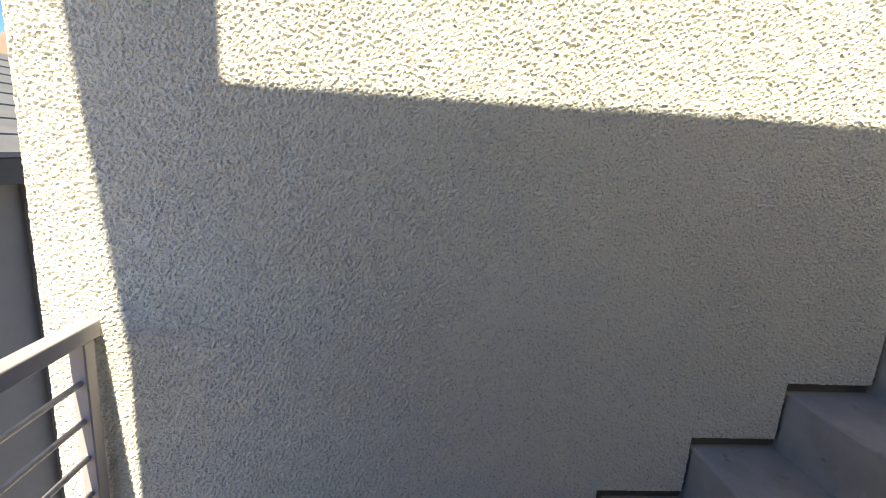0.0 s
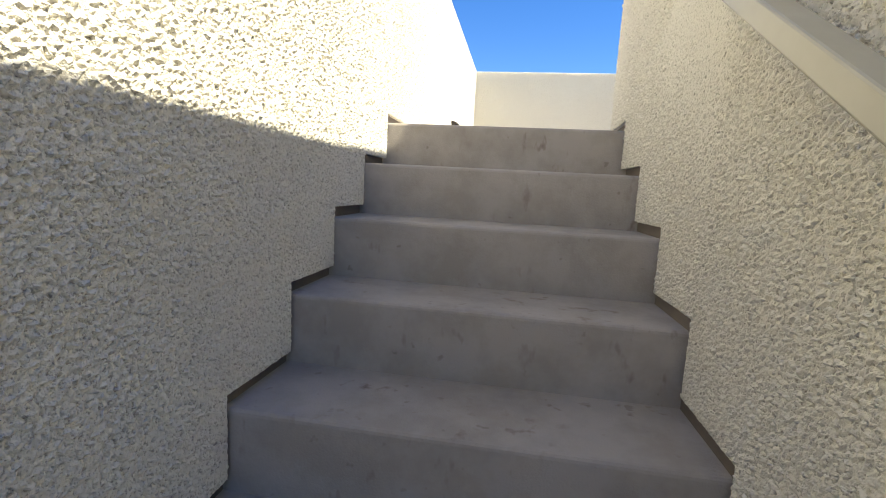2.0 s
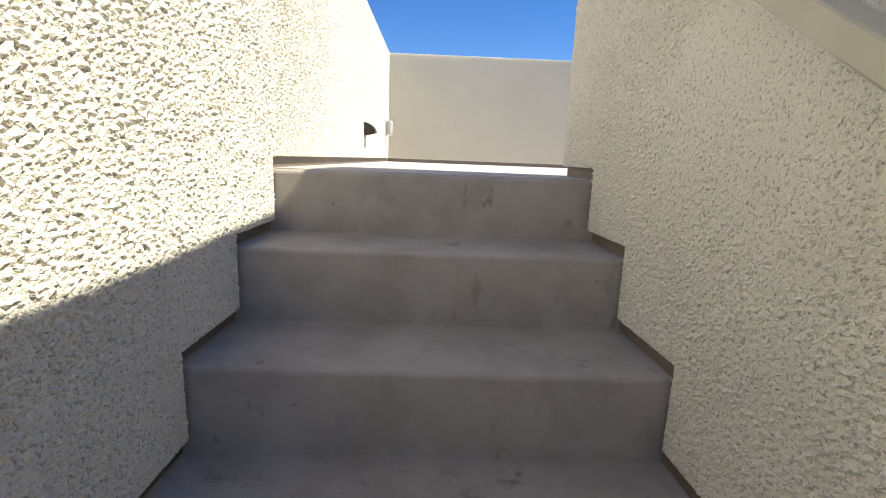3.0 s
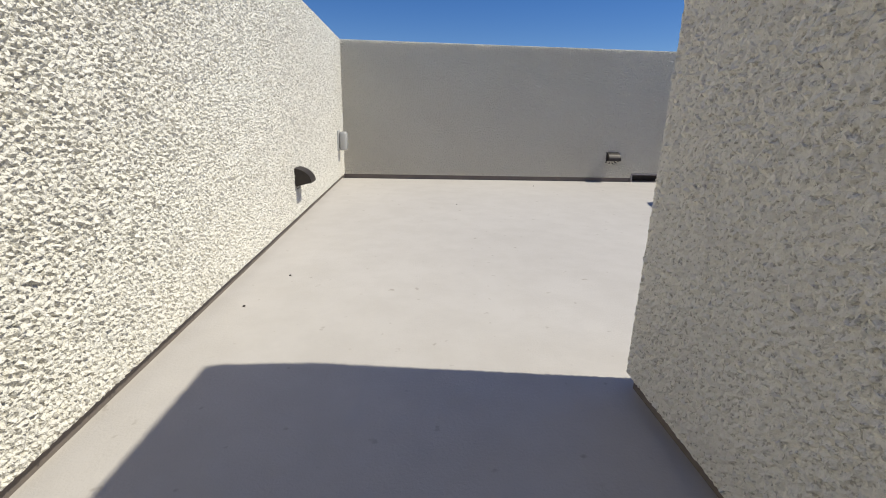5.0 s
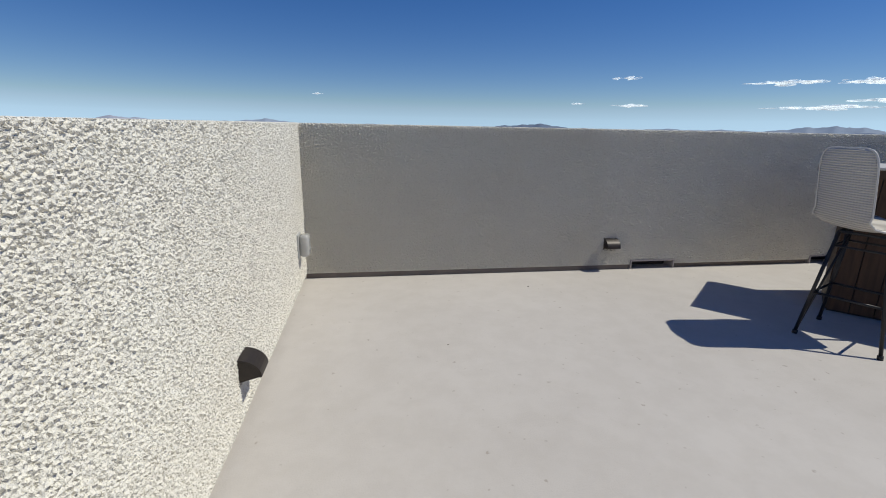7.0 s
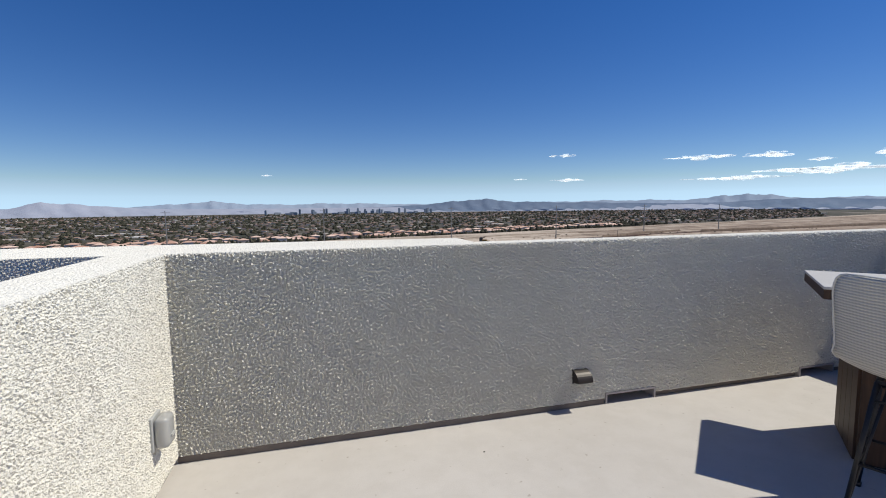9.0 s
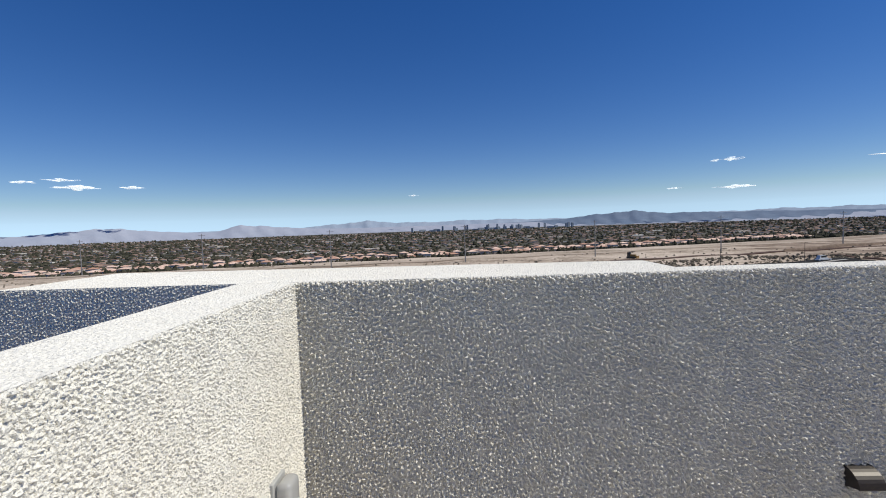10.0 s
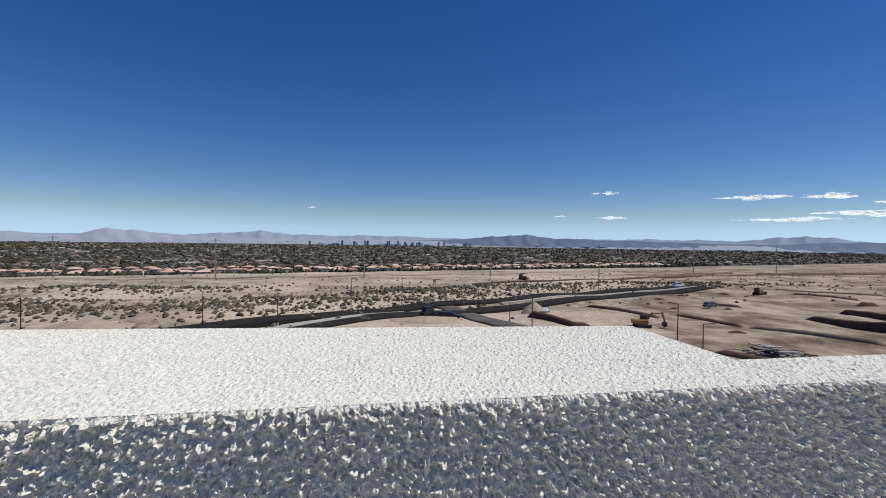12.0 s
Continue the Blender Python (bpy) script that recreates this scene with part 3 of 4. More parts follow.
# ---- the valley ----
def sand_material():
    m, nt, b = material("desert_ground", 0.95, 0.0, 0.1)
    v = coords(nt)
    sep = nt.nodes.new("ShaderNodeSeparateXYZ")
    nt.links.new(v, sep.inputs[0])
    big = noise_tex(nt, v, 0.012, 5.0, 0.6)
    mid = noise_tex(nt, v, 0.07, 5.0, 0.65)
    fine = noise_tex(nt, v, 0.9, 4.0, 0.7)
    sand = ramp(nt, big, [(0.30, (0.46, 0.375, 0.295)), (0.5, (0.60, 0.50, 0.41)), (0.72, (0.70, 0.60, 0.50))])
    sand = mix(nt, 0.55, sand, mix(nt, 1.0, sand, ramp(nt, mid, [(0.36, (0.62, 0.58, 0.53)), (0.56, (1.08, 1.07, 1.05))]), "MULTIPLY"))
    sand = mix(nt, 0.7, sand, mix(nt, 1.0, sand, ramp(nt, fine, [(0.38, (0.6, 0.57, 0.53)), (0.6, (1.05, 1.05, 1.05))]), "MULTIPLY"))
    litter = ramp(nt, noise_tex(nt, v, 0.35, 4.0, 0.7), [(0.42, (0.5, 0.49, 0.46)), (0.6, (1, 1, 1))])
    patch = ramp(nt, noise_tex(nt, coords(nt, (0.014, 0.035, 0.02)), 1.0, 3.0, 0.6), [(0.48, (0, 0, 0)), (0.58, (1, 1, 1))])
    sand = mix(nt, patch, sand, mix(nt, 1.0, sand, litter, "MULTIPLY"))
    # settled land starts behind a slanting line
    line = math_node(nt, "SUBTRACT", sep.outputs["Y"], math_node(nt, "MULTIPLY", sep.outputs["X"], 0.285))
    line = math_node(nt, "ADD", line, math_node(nt, "MULTIPLY", big, 60.0))
    town = math_node(nt, "GREATER_THAN", line, 672.0)
    wide = noise_tex(nt, v, 0.004, 6.0, 0.7)
    city = ramp(nt, wide, [(0.38, (0.055, 0.057, 0.042)), (0.54, (0.11, 0.10, 0.08)), (0.68, (0.30, 0.26, 0.22))])
    # turned soil on the building land
    east = math_node(nt, "ADD", math_node(nt, "MULTIPLY", noise_tex(nt, v, 0.03, 5.0, 0.65), 150.0), math_node(nt, "SUBTRACT", sep.outputs["X"], math_node(nt, "MULTIPLY", sep.outputs["Y"], 0.55)))
    dug = math_node(nt, "MULTIPLY", math_node(nt, "GREATER_THAN", east, 96.0), math_node(nt, "LESS_THAN", sep.outputs["Y"], 560.0))
    soil = ramp(nt, mid, [(0.36, (0.12, 0.087, 0.063)), (0.48, (0.28, 0.21, 0.158)), (0.62, (0.47, 0.38, 0.30))])
    sand = mix(nt, math_node(nt, "MULTIPLY", dug, 0.85), sand, soil)
    nt.links.new(mix(nt, town, sand, city), b.inputs["Base Color"])
    bump(nt, mid, b, 0.6, 0.6)
    return m


def far_colour(name, c0, c1, rough=0.9):
    m, nt, b = material(name, rough, 0.0, 0.1)
    geo = nt.nodes.new("ShaderNodeNewGeometry")
    nt.links.new(ramp(nt, geo.outputs["Random Per Island"], [(0.0, c0), (1.0, c1)]), b.inputs["Base Color"])
    return m


def object_colour(name, c0, c1, rough=0.85):
    m, nt, b = material(name, rough, 0.0, 0.2)
    info = nt.nodes.new("ShaderNodeObjectInfo")
    f = noise_tex(nt, coords(nt), 1.5, 4.0)
    base = ramp(nt, info.outputs["Random"], [(0.0, c0), (1.0, c1)])
    dirt = ramp(nt, f, [(0.3, (0.82, 0.8, 0.78)), (0.7, (1.05, 1.05, 1.05))])
    nt.links.new(mix(nt, 1.0, base, dirt, "MULTIPLY"), b.inputs["Base Color"])
    return m


SAND = sand_material()
ASPHALT = plain_material("asphalt", (0.031, 0.029, 0.027), 1.0, 0, 0.25, 0.3, 0.0, 0.1)
DUSTY = plain_material("dusty_asphalt", (0.13, 0.118, 0.105), 1.0, 0, 0.35, 0.25, 0.0, 0.1)
CONCRETE = plain_material("pale_concrete", (0.45, 0.42, 0.38), 0.9, 0, 0.12, 0.5)
ROOFTILE = object_colour("clay_roof_tile", (0.50, 0.28, 0.20), (0.86, 0.64, 0.53))
HOUSEWALL = object_colour("tan_house_wall", (0.52, 0.43, 0.35), (0.78, 0.70, 0.62))
GLASS = plain_material("dark_window_glass", (0.03, 0.035, 0.04), 0.15, 0, 0.1)
FAR_ROOF = far_colour("far_roofs", (0.12, 0.08, 0.065), (0.40, 0.27, 0.21))
FAR_WALL = far_colour("far_walls", (0.45, 0.39, 0.33), (0.80, 0.75, 0.68))
TOWN = GROUND - 24
TREES = far_colour("far_trees", (0.035, 0.036, 0.024), (0.085, 0.078, 0.055))
SCRUB = far_colour("scrub", (0.06, 0.053, 0.04), (0.19, 0.16, 0.12))
# far towers: the haze before them is mixed into this grey-blue
TOWER = object_colour("hazy_tower", (0.24, 0.29, 0.36), (0.42, 0.46, 0.50))
STEEL = plain_material("galvanised_steel", (0.30, 0.29, 0.28), 0.5, 0.6, 0.1)
DARKPOLE = plain_material("dark_pole_paint", (0.035, 0.033, 0.032), 0.6)
DIRT = plain_material("loose_dirt", (0.42, 0.335, 0.255), 0.95, 0, 0.2, 0.6, 0.05)
# brown soil with the shade of steep cut faces painted in
DARKDIRT = plain_material("shaded_cut_soil", (0.085, 0.045, 0.03), 0.95, 0, 0.3, 0.5)
SUBSOIL = plain_material("brown_subsoil", (0.19, 0.135, 0.098), 0.95, 0, 0.3, 0.5)
YELLOW = plain_material("machine_yellow", (0.26, 0.145, 0.03), 0.5, 0, 0.15)
RUBBER = plain_material("black_rubber", (0.02, 0.02, 0.02), 0.8)


HUMPS = ((-62, 138, 46, 15, 2.6), (-20, 158, 40, 13, 2.4), (24, 186, 26, 9, 2.2), (-130, 150, 50, 22, 3.0), (-95, 205, 40, 12, 1.5), (60, 205, 40, 8, 1.2),
         (150, 225, 70, 10, 1.3))


def terrain(x, y):
    d = np.hypot(x - 1.5, y - 0.5)
    z = -6.6 + (GROUND + 6.6) * smooth01((d - 9) / 50)
    for hx, hy, sx, sy, hz in HUMPS:
        z = z + hz * np.exp(-(((x - hx) / sx) ** 2 + ((y - hy) / sy) ** 2) * 1.6)
    far = smooth01((d - 60) / 40) * (1 - smooth01((d - 260) / 200))
    z = z - 24 * smooth01((y - 0.26 * x - 290) / 300)
    return z + far * 0.35 * (np.sin(x * 0.11 + 1.3 * np.sin(y * 0.07)) + np.sin(y * 0.16 + 0.9 * np.sin(x * 0.05)))


def ground():
    s = np.linspace(-1, 1, 241)
    ax = 3900 * np.sinh(s * 4.6) / np.sinh(4.6) + 20
    ay = 3900 * np.sinh(s * 4.6) / np.sinh(4.6) + 60
    X, Y = np.meshgrid(ax, ay, indexing="ij")
    Z = terrain(X, Y)
    n = len(s)
    idx = np.arange(n * n).reshape(n, n)
    quads = np.stack([idx[:-1, :-1], idx[1:, :-1], idx[1:, 1:], idx[:-1, 1:]], -1).reshape(-1, 4)
    me = bpy.data.meshes.new("ground")
    me.from_pydata(np.stack([X, Y, Z], -1).reshape(-1, 3).tolist(), [], quads.tolist())
    me.shade_smooth()
    me.materials.append(SAND)
    tagged(new("ground", me), "dry tan desert ground running out to a built-up valley", "ground", "", "structure")


ground()


def strip(name, label, category, mat, centre, width, lift):
    """A ribbon on the ground along a line of points."""
    bm = bmesh.new()
    line = []
    for (xa, ya), (xb, yb) in zip(centre, centre[1:]):
        for k in range(8):
            line.append((xa + (xb - xa) * k / 8, ya + (yb - ya) * k / 8))
    line.append(centre[-1])
    rows = []
    for i, (x, y) in enumerate(line):
        xa, ya = line[max(i - 1, 0)]
        xb, yb = line[min(i + 1, len(line) - 1)]
        n = Vector((-(yb - ya), xb - xa)).normalized() * width / 2
        z = max(float(terrain(np.array(x + s * n.x), np.array(y + s * n.y))) for s in (-1, 0, 1)) + lift
        rows.append([bm.verts.new((x + s * n.x, y + s * n.y, z - d)) for s, d in ((-1, 1.2), (-1, 0), (1, 0), (1, 1.2))])
    for a, b in zip(rows, rows[1:]):
        for k in range(3):
            bm.faces.new((a[k], a[k + 1], b[k + 1], b[k]))
    bmesh.ops.recalc_face_normals(bm, faces=bm.faces)
    return tagged(obj(name, bm, mat), label, category, "", "structure")


strip("road_north", "new dark asphalt carriageway across the desert", "road", ASPHALT, [(-150, 53), (-104, 80), (-70, 100), (-36, 120), (-4, 138), (29, 154), (66, 172), (106, 191), (176, 214)], 8.5, 0.35)
strip("road_south", "new dark asphalt carriageway across the desert", "road", ASPHALT, [(-130, 40), (-87, 68), (-60, 87), (-34, 106), (-19, 117), (8, 131), (36, 143), (72, 160), (112, 178), (174, 204)], 8.0, 0.35)
strip("pavement_median", "pale concrete strip between the carriageways", "pavement", CONCRETE, [(-140, 47), (-95, 74.5), (-65, 93.5), (-30, 114), (-2, 130), (14, 138)], 3.2, 0.45)
strip("pavement_median_east", "pale concrete strip between the carriageways", "pavement", CONCRETE, [(50, 158.5), (106, 184), (170, 208)], 1.5, 0.42)
strip("road_crossing", "dusty grey asphalt side road off the junction", "road", DUSTY, [(22, 158), (29.8, 146.3), (34.1, 127.0), (40.0, 114.7), (48, 103)], 6.5, 0.40)
strip("road_track", "pale graded dirt track", "road", DIRT, [(-260, 244), (-120, 262), (0, 284), (130, 318), (300, 362), (600, 420)], 9.0, 0.3)
strip("wash_bank", "dark eroded bank of a dry wash", "ground", DARKDIRT, [(60, 232), (130, 256), (230, 282), (420, 320)], 5.0, 0.25)


def rest(x, y):
    return float(terrain(np.array(float(x)), np.array(float(y))))


def scatter(name, label, category, mat, spots, seed):
    """Many little rounded clumps in one mesh: rows of x, y, z, radius, height."""
    rng = np.random.default_rng(seed)
    n = len(spots)
    base = np.array([(1, 0, 0.3), (0.3, 0.95, 0.35), (-0.8, 0.6, 0.3), (-0.8, -0.6, 0.35), (0.3, -0.95, 0.3), (0.35, 0.2, 0.95), (-0.35, 0.1, 1.0), (0.0, -0.35, 0.9),
                     (0, 0, -0.1)])
    tri = np.array([(0, 1, 5), (1, 6, 5), (1, 2, 6), (2, 3, 6), (3, 7, 6), (3, 4, 7), (4, 0, 7), (0, 5, 7), (5, 6, 7), (1, 0, 8), (2, 1, 8), (3, 2, 8), (4, 3, 8), (0, 4, 8)])
    spots = np.array(spots)
    ang = rng.random(n) * 6.28
    c, s = np.cos(ang)[:, None], np.sin(ang)[:, None]
    jit = 0.7 + 0.6 * rng.random((n, 9, 3))
    b = base[None] * jit
    x = (b[..., 0] * c - b[..., 1] * s) * spots[:, 3:4] + spots[:, 0:1]
    y = (b[..., 0] * s + b[..., 1] * c) * spots[:, 3:4] + spots[:, 1:2]
    z = b[..., 2] * spots[:, 4:5] + spots[:, 2:3]
    f = (tri[None] + 9 * np.arange(n)[:, None, None]).reshape(-1, 3)
    me = bpy.data.meshes.new(name)
    me.from_pydata(np.stack([x, y, z], -1).reshape(-1, 3).tolist(), [], f.tolist())
    me.materials.append(mat)
    return tagged(new(name, me), label, category, "", "stuff")


rng = np.random.default_rng(5)
spots = []
for hx, hy, sx, sy, hz in HUMPS:
    for k in range(620):
        x, y = hx + rng.normal() * sx * 0.75, hy + rng.normal() * sy * 0.7
        r = 0.35 + 0.75 * rng.random() ** 2
        spots.append((x, y, rest(x, y) - 0.05, r, r * 0.95))
for k in range(900):
    x, y = rng.uniform(-260, 420), rng.uniform(95, 300)
    if y < 150 and x > -20:
        continue
    r = 0.3 + 0.5 * rng.random()
    spots.append((x, y, rest(x, y) - 0.05, r, r))
scatter("desert_scrub", "low dry brown-green desert scrub on sandy humps", "scrub", SCRUB, spots, 3)


def town_front(x):
    return 655 + 0.285 * x


spots = []
for k in range(1250):
    x = rng.uniform(-620, 760)
    y = town_front(x) + (rng.uniform(-3, 3) if k % 3 == 0 else rng.uniform(-2, 110))
    r = 1.8 + 2.8 * rng.random()
    spots.append((x, y, TOWN - 0.2, r, r * rng.uniform(1.0, 1.6)))
for k in range(15000):
    y = 560 + 2500 * rng.random() ** 1.5
    x = rng.uniform(-1.5, 1.35) * (y + 80)
    if y < town_front(x) + 4:
        continue
    r = (1.4 + 2.2 * rng.random()) * (1 + y / 2200)
    spots.append((x, y, TOWN - 0.3, r, r * rng.uniform(0.8, 1.3)))
scatter("town_trees", "dark green trees among the valley's houses", "trees", TREES, spots, 8)


def house_template(w, d, wall_h, roof_h):
    t = thing("house", pose(0, 0, 0), "tan stucco tract house with a clay tile hip roof", "house", "tract houses in the valley")
    bm = bmesh.new()
    box(bm, -w / 2, -d / 2, -0.5, w / 2, d / 2, wall_h)
    part("wall", bm, HOUSEWALL, t)
    bm = bmesh.new()
    e = 0.6
    ring = [bm.verts.new(p) for p in ((-w / 2 - e, -d / 2 - e, wall_h - 0.1), (w / 2 + e, -d / 2 - e, wall_h - 0.1), (w / 2 + e, d / 2 + e, wall_h - 0.1), (-w / 2 - e, d / 2 + e, wall_h - 0.1))]
    k = max(0.5, w / 2 - d / 2)
    a, b = bm.verts.new((-k, 0, wall_h + roof_h)), bm.verts.new((k, 0, wall_h + roof_h))
    for f in ((ring[0], ring[1], b, a), (ring[1], ring[2], b), (ring[2], ring[3], a, b), (ring[3], ring[0], a), ring[::-1]):
        bm.faces.new(f)
    part("roof", bm, ROOFTILE, t)
    for x in (-w * 0.28, w * 0.22):
        bm = bmesh.new()
        box(bm, x - 0.8, -d / 2 - 0.04, 0.8, x + 0.8, -d / 2 + 0.05, 1.9)
        part("window", bm, GLASS, t)
    return t


templates = [house_template(15, 11, 3.3, 1.9), house_template(13, 11, 5.4, 1.8), house_template(17, 11, 3.1, 2.0)]
placed = 0
for row in range(3):
    x = -600.0 + 6 * row
    while x < 640 and placed < 270:
        y = town_front(x) + 12 + row * 27 + rng.uniform(-3, 3)
        m = pose(x, y, TOWN, 0, 0, 13 + rng.uniform(-9, 9) + (90 if rng.random() < 0.2 else 0))
        k = int(rng.integers(0, 3))
        if placed < 3:
            templates[placed].matrix_basis = m
        else:
            copy_thing(templates[k], m)
        placed += 1
        x += rng.uniform(17, 21) + (9 if rng.random() < 0.15 else 0)


def far_houses():
    walls, wf, roofs, rf = [], [], [], []
    cube = [(0, 1, 5, 4), (1, 2, 6, 5), (2, 3, 7, 6), (3, 0, 4, 7), (4, 5, 6, 7)]
    for k in range(4200):
        y = 560 + 2500 * rng.random() ** 1.5
        x = rng.uniform(-1.5, 1.35) * (y + 80)
        if y < town_front(x) + (118 if -600 < x < 640 else 8):
            continue
        g = 0.62 + y / 4500
        w, d, h = rng.uniform(10, 16) * g, rng.uniform(7, 9) * g, rng.uniform(1.8, 2.8) * g
        a = radians(rng.uniform(-25, 25))
        c, s = math.cos(a), math.sin(a)
        n = len(walls)
        big = rng.random() < 0.06
        if big:
            w, d = w * 3.0, d * 2.2
        for z in (TOWN - 0.5, TOWN + h):
            for px, py in ((-w, -d), (w, -d), (w, d), (-w, d)):
                walls.append((x + (px * c - py * s) / 2, y + (px * s + py * c) / 2, z))
        wf += [tuple(n + i for i in q) for q in cube]
        if big:
            continue
        n = len(roofs)
        for px, py in ((-w - 1, -d - 1), (w + 1, -d - 1), (w + 1, d + 1), (-w - 1, d + 1)):
            roofs.append((x + (px * c - py * s) / 2, y + (px * s + py * c) / 2, TOWN + h - 0.05))
        for px in (-w * 0.4, w * 0.4):
            roofs.append((x + px * c / 2, y + px * s / 2, TOWN + h + 1.4 * g))
        rf += [(n, n + 1, n + 5, n + 4), (n + 1, n + 2, n + 5), (n + 2, n + 3, n + 4, n + 5), (n + 3, n, n + 4)]
    for name, label, vs, fs, mat in (("far_house_walls", "pale walls of far houses and sheds across the valley", walls, wf, FAR_WALL),
                                     ("far_house_roofs", "reddish brown roofs of far houses across the valley", roofs, rf, FAR_ROOF)):
        me = bpy.data.meshes.new(name)
        me.from_pydata(vs, [], fs)
        me.materials.append(mat)
        tagged(new(name, me), label, "houses", "", "stuff")


far_houses()


# ---- skyline and mountains ----
def tower(w, d, h):
    t = thing("tower_block", pose(0, 0, 0), "tower block in the far skyline, painted grey-blue with haze", "tower", "far skyline")
    bm = bmesh.new()
    box(bm, -w / 2, -d / 2, 0, w / 2, d / 2, h)
    part("shaft", bm, TOWER, t)
    bm = bmesh.new()
    box(bm, -w * 0.3, -d * 0.3, h, w * 0.3, d * 0.3, h * 1.06)
    part("plant_room", bm, TOWER, t)
    return t


tw = [tower(14, 14, 32), tower(26, 14, 21), tower(13, 11, 38), tower(46, 18, 17)]
used = set()
for k in range(40):
    az = rng.uniform(-7.5, 3.5) if k % 3 == 0 else rng.uniform(2.5, 11) if k % 3 == 1 else rng.uniform(-6, 14)
    dist = rng.uniform(3150, 3400)
    x, y = dist * math.sin(radians(az)), dist * math.cos(radians(az))
    m = pose(x, y, TOWN - rng.uniform(0, 8), 0, 0, rng.uniform(-20, 20))
    i = int(rng.integers(0, 4))
    if i not in used:
        used.add(i)
        tw[i].matrix_basis = m
    else:
        copy_thing(tw[i], m)


def range_of_hills(name, label, dist, peaks, floor, c0, c1, seed):
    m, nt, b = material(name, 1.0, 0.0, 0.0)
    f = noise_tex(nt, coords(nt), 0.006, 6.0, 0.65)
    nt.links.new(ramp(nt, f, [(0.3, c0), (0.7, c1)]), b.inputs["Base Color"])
    bump(nt, f, b, 0.5, 20.0)
    rows, n = 9, 700
    az = np.radians(np.linspace(-75, 80, n))
    deg = np.degrees(az)
    top = np.full(n, float(floor))
    for c, w, h in peaks:
        top += h * np.exp(-np.abs((deg - c) / w) ** 1.7)
    r = np.random.default_rng(seed)
    for k, amp in ((1.1, 0.10), (2.7, 0.06), (6.1, 0.035), (13.0, 0.02)):
        top *= 1 + amp * np.sin(deg * k + r.random() * 6.28)
    verts = []
    for i in range(rows):
        t = i / (rows - 1)
        wob = 1 + 0.010 * np.sin(deg * 3.1 + 5 * t) * (1 - t)
        rad = (dist - 420 * (1 - t)) * wob
        z = TOWN - 4 + (top - TOWN + 4) * t ** 1.5
        verts.append(np.stack([rad * np.sin(az), rad * np.cos(az), z], -1))
    idx = np.arange(rows * n).reshape(rows, n)
    q = np.stack([idx[:-1, :-1], idx[:-1, 1:], idx[1:, 1:], idx[1:, :-1]], -1).reshape(-1, 4)
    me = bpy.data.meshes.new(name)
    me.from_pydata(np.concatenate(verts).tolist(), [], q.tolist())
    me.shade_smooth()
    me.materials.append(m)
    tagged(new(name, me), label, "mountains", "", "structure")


# the hills' two colours hold the distance haze: bluer and paler than bare rock
range_of_hills("backdrop_far", "mountain range on the horizon, painted pale blue with haze", 4500,
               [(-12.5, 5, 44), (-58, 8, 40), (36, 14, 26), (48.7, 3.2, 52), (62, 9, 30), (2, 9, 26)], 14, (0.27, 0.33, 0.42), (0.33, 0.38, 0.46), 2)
range_of_hills("backdrop_west", "mountains beyond the valley, painted blue-grey with haze", 4200,
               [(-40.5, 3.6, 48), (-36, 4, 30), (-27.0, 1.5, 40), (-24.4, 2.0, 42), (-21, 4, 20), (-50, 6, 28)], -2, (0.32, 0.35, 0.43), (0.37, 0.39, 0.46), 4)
range_of_hills("backdrop_east", "mountain ridge behind the skyline, haze painted into its blue-grey", 4250,
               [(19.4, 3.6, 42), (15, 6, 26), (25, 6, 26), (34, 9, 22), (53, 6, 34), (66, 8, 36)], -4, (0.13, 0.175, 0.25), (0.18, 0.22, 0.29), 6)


# ---- clouds ----
def cloud_material():
    m, nt, b = material("cloud_white", 1.0, 0.0, 0.0)
    b.inputs["Base Color"].default_value = (0.86, 0.88, 0.9, 1)
    # faint glow of its own, added in place of light scattered inside the cloud
    b.inputs["Emission Color"].default_value = (0.80, 0.87, 0.95, 1)
    b.inputs["Emission Strength"].default_value = 0.35
    lw = noise_tex(nt, coords(nt, (1, 1, 3)), 0.012, 5.0, 0.7)
    nt.links.new(ramp(nt, lw, [(0.42, (0, 0, 0)), (0.62, (1, 1, 1))]), b.inputs["Alpha"])
    return m


CLOUD = cloud_material()
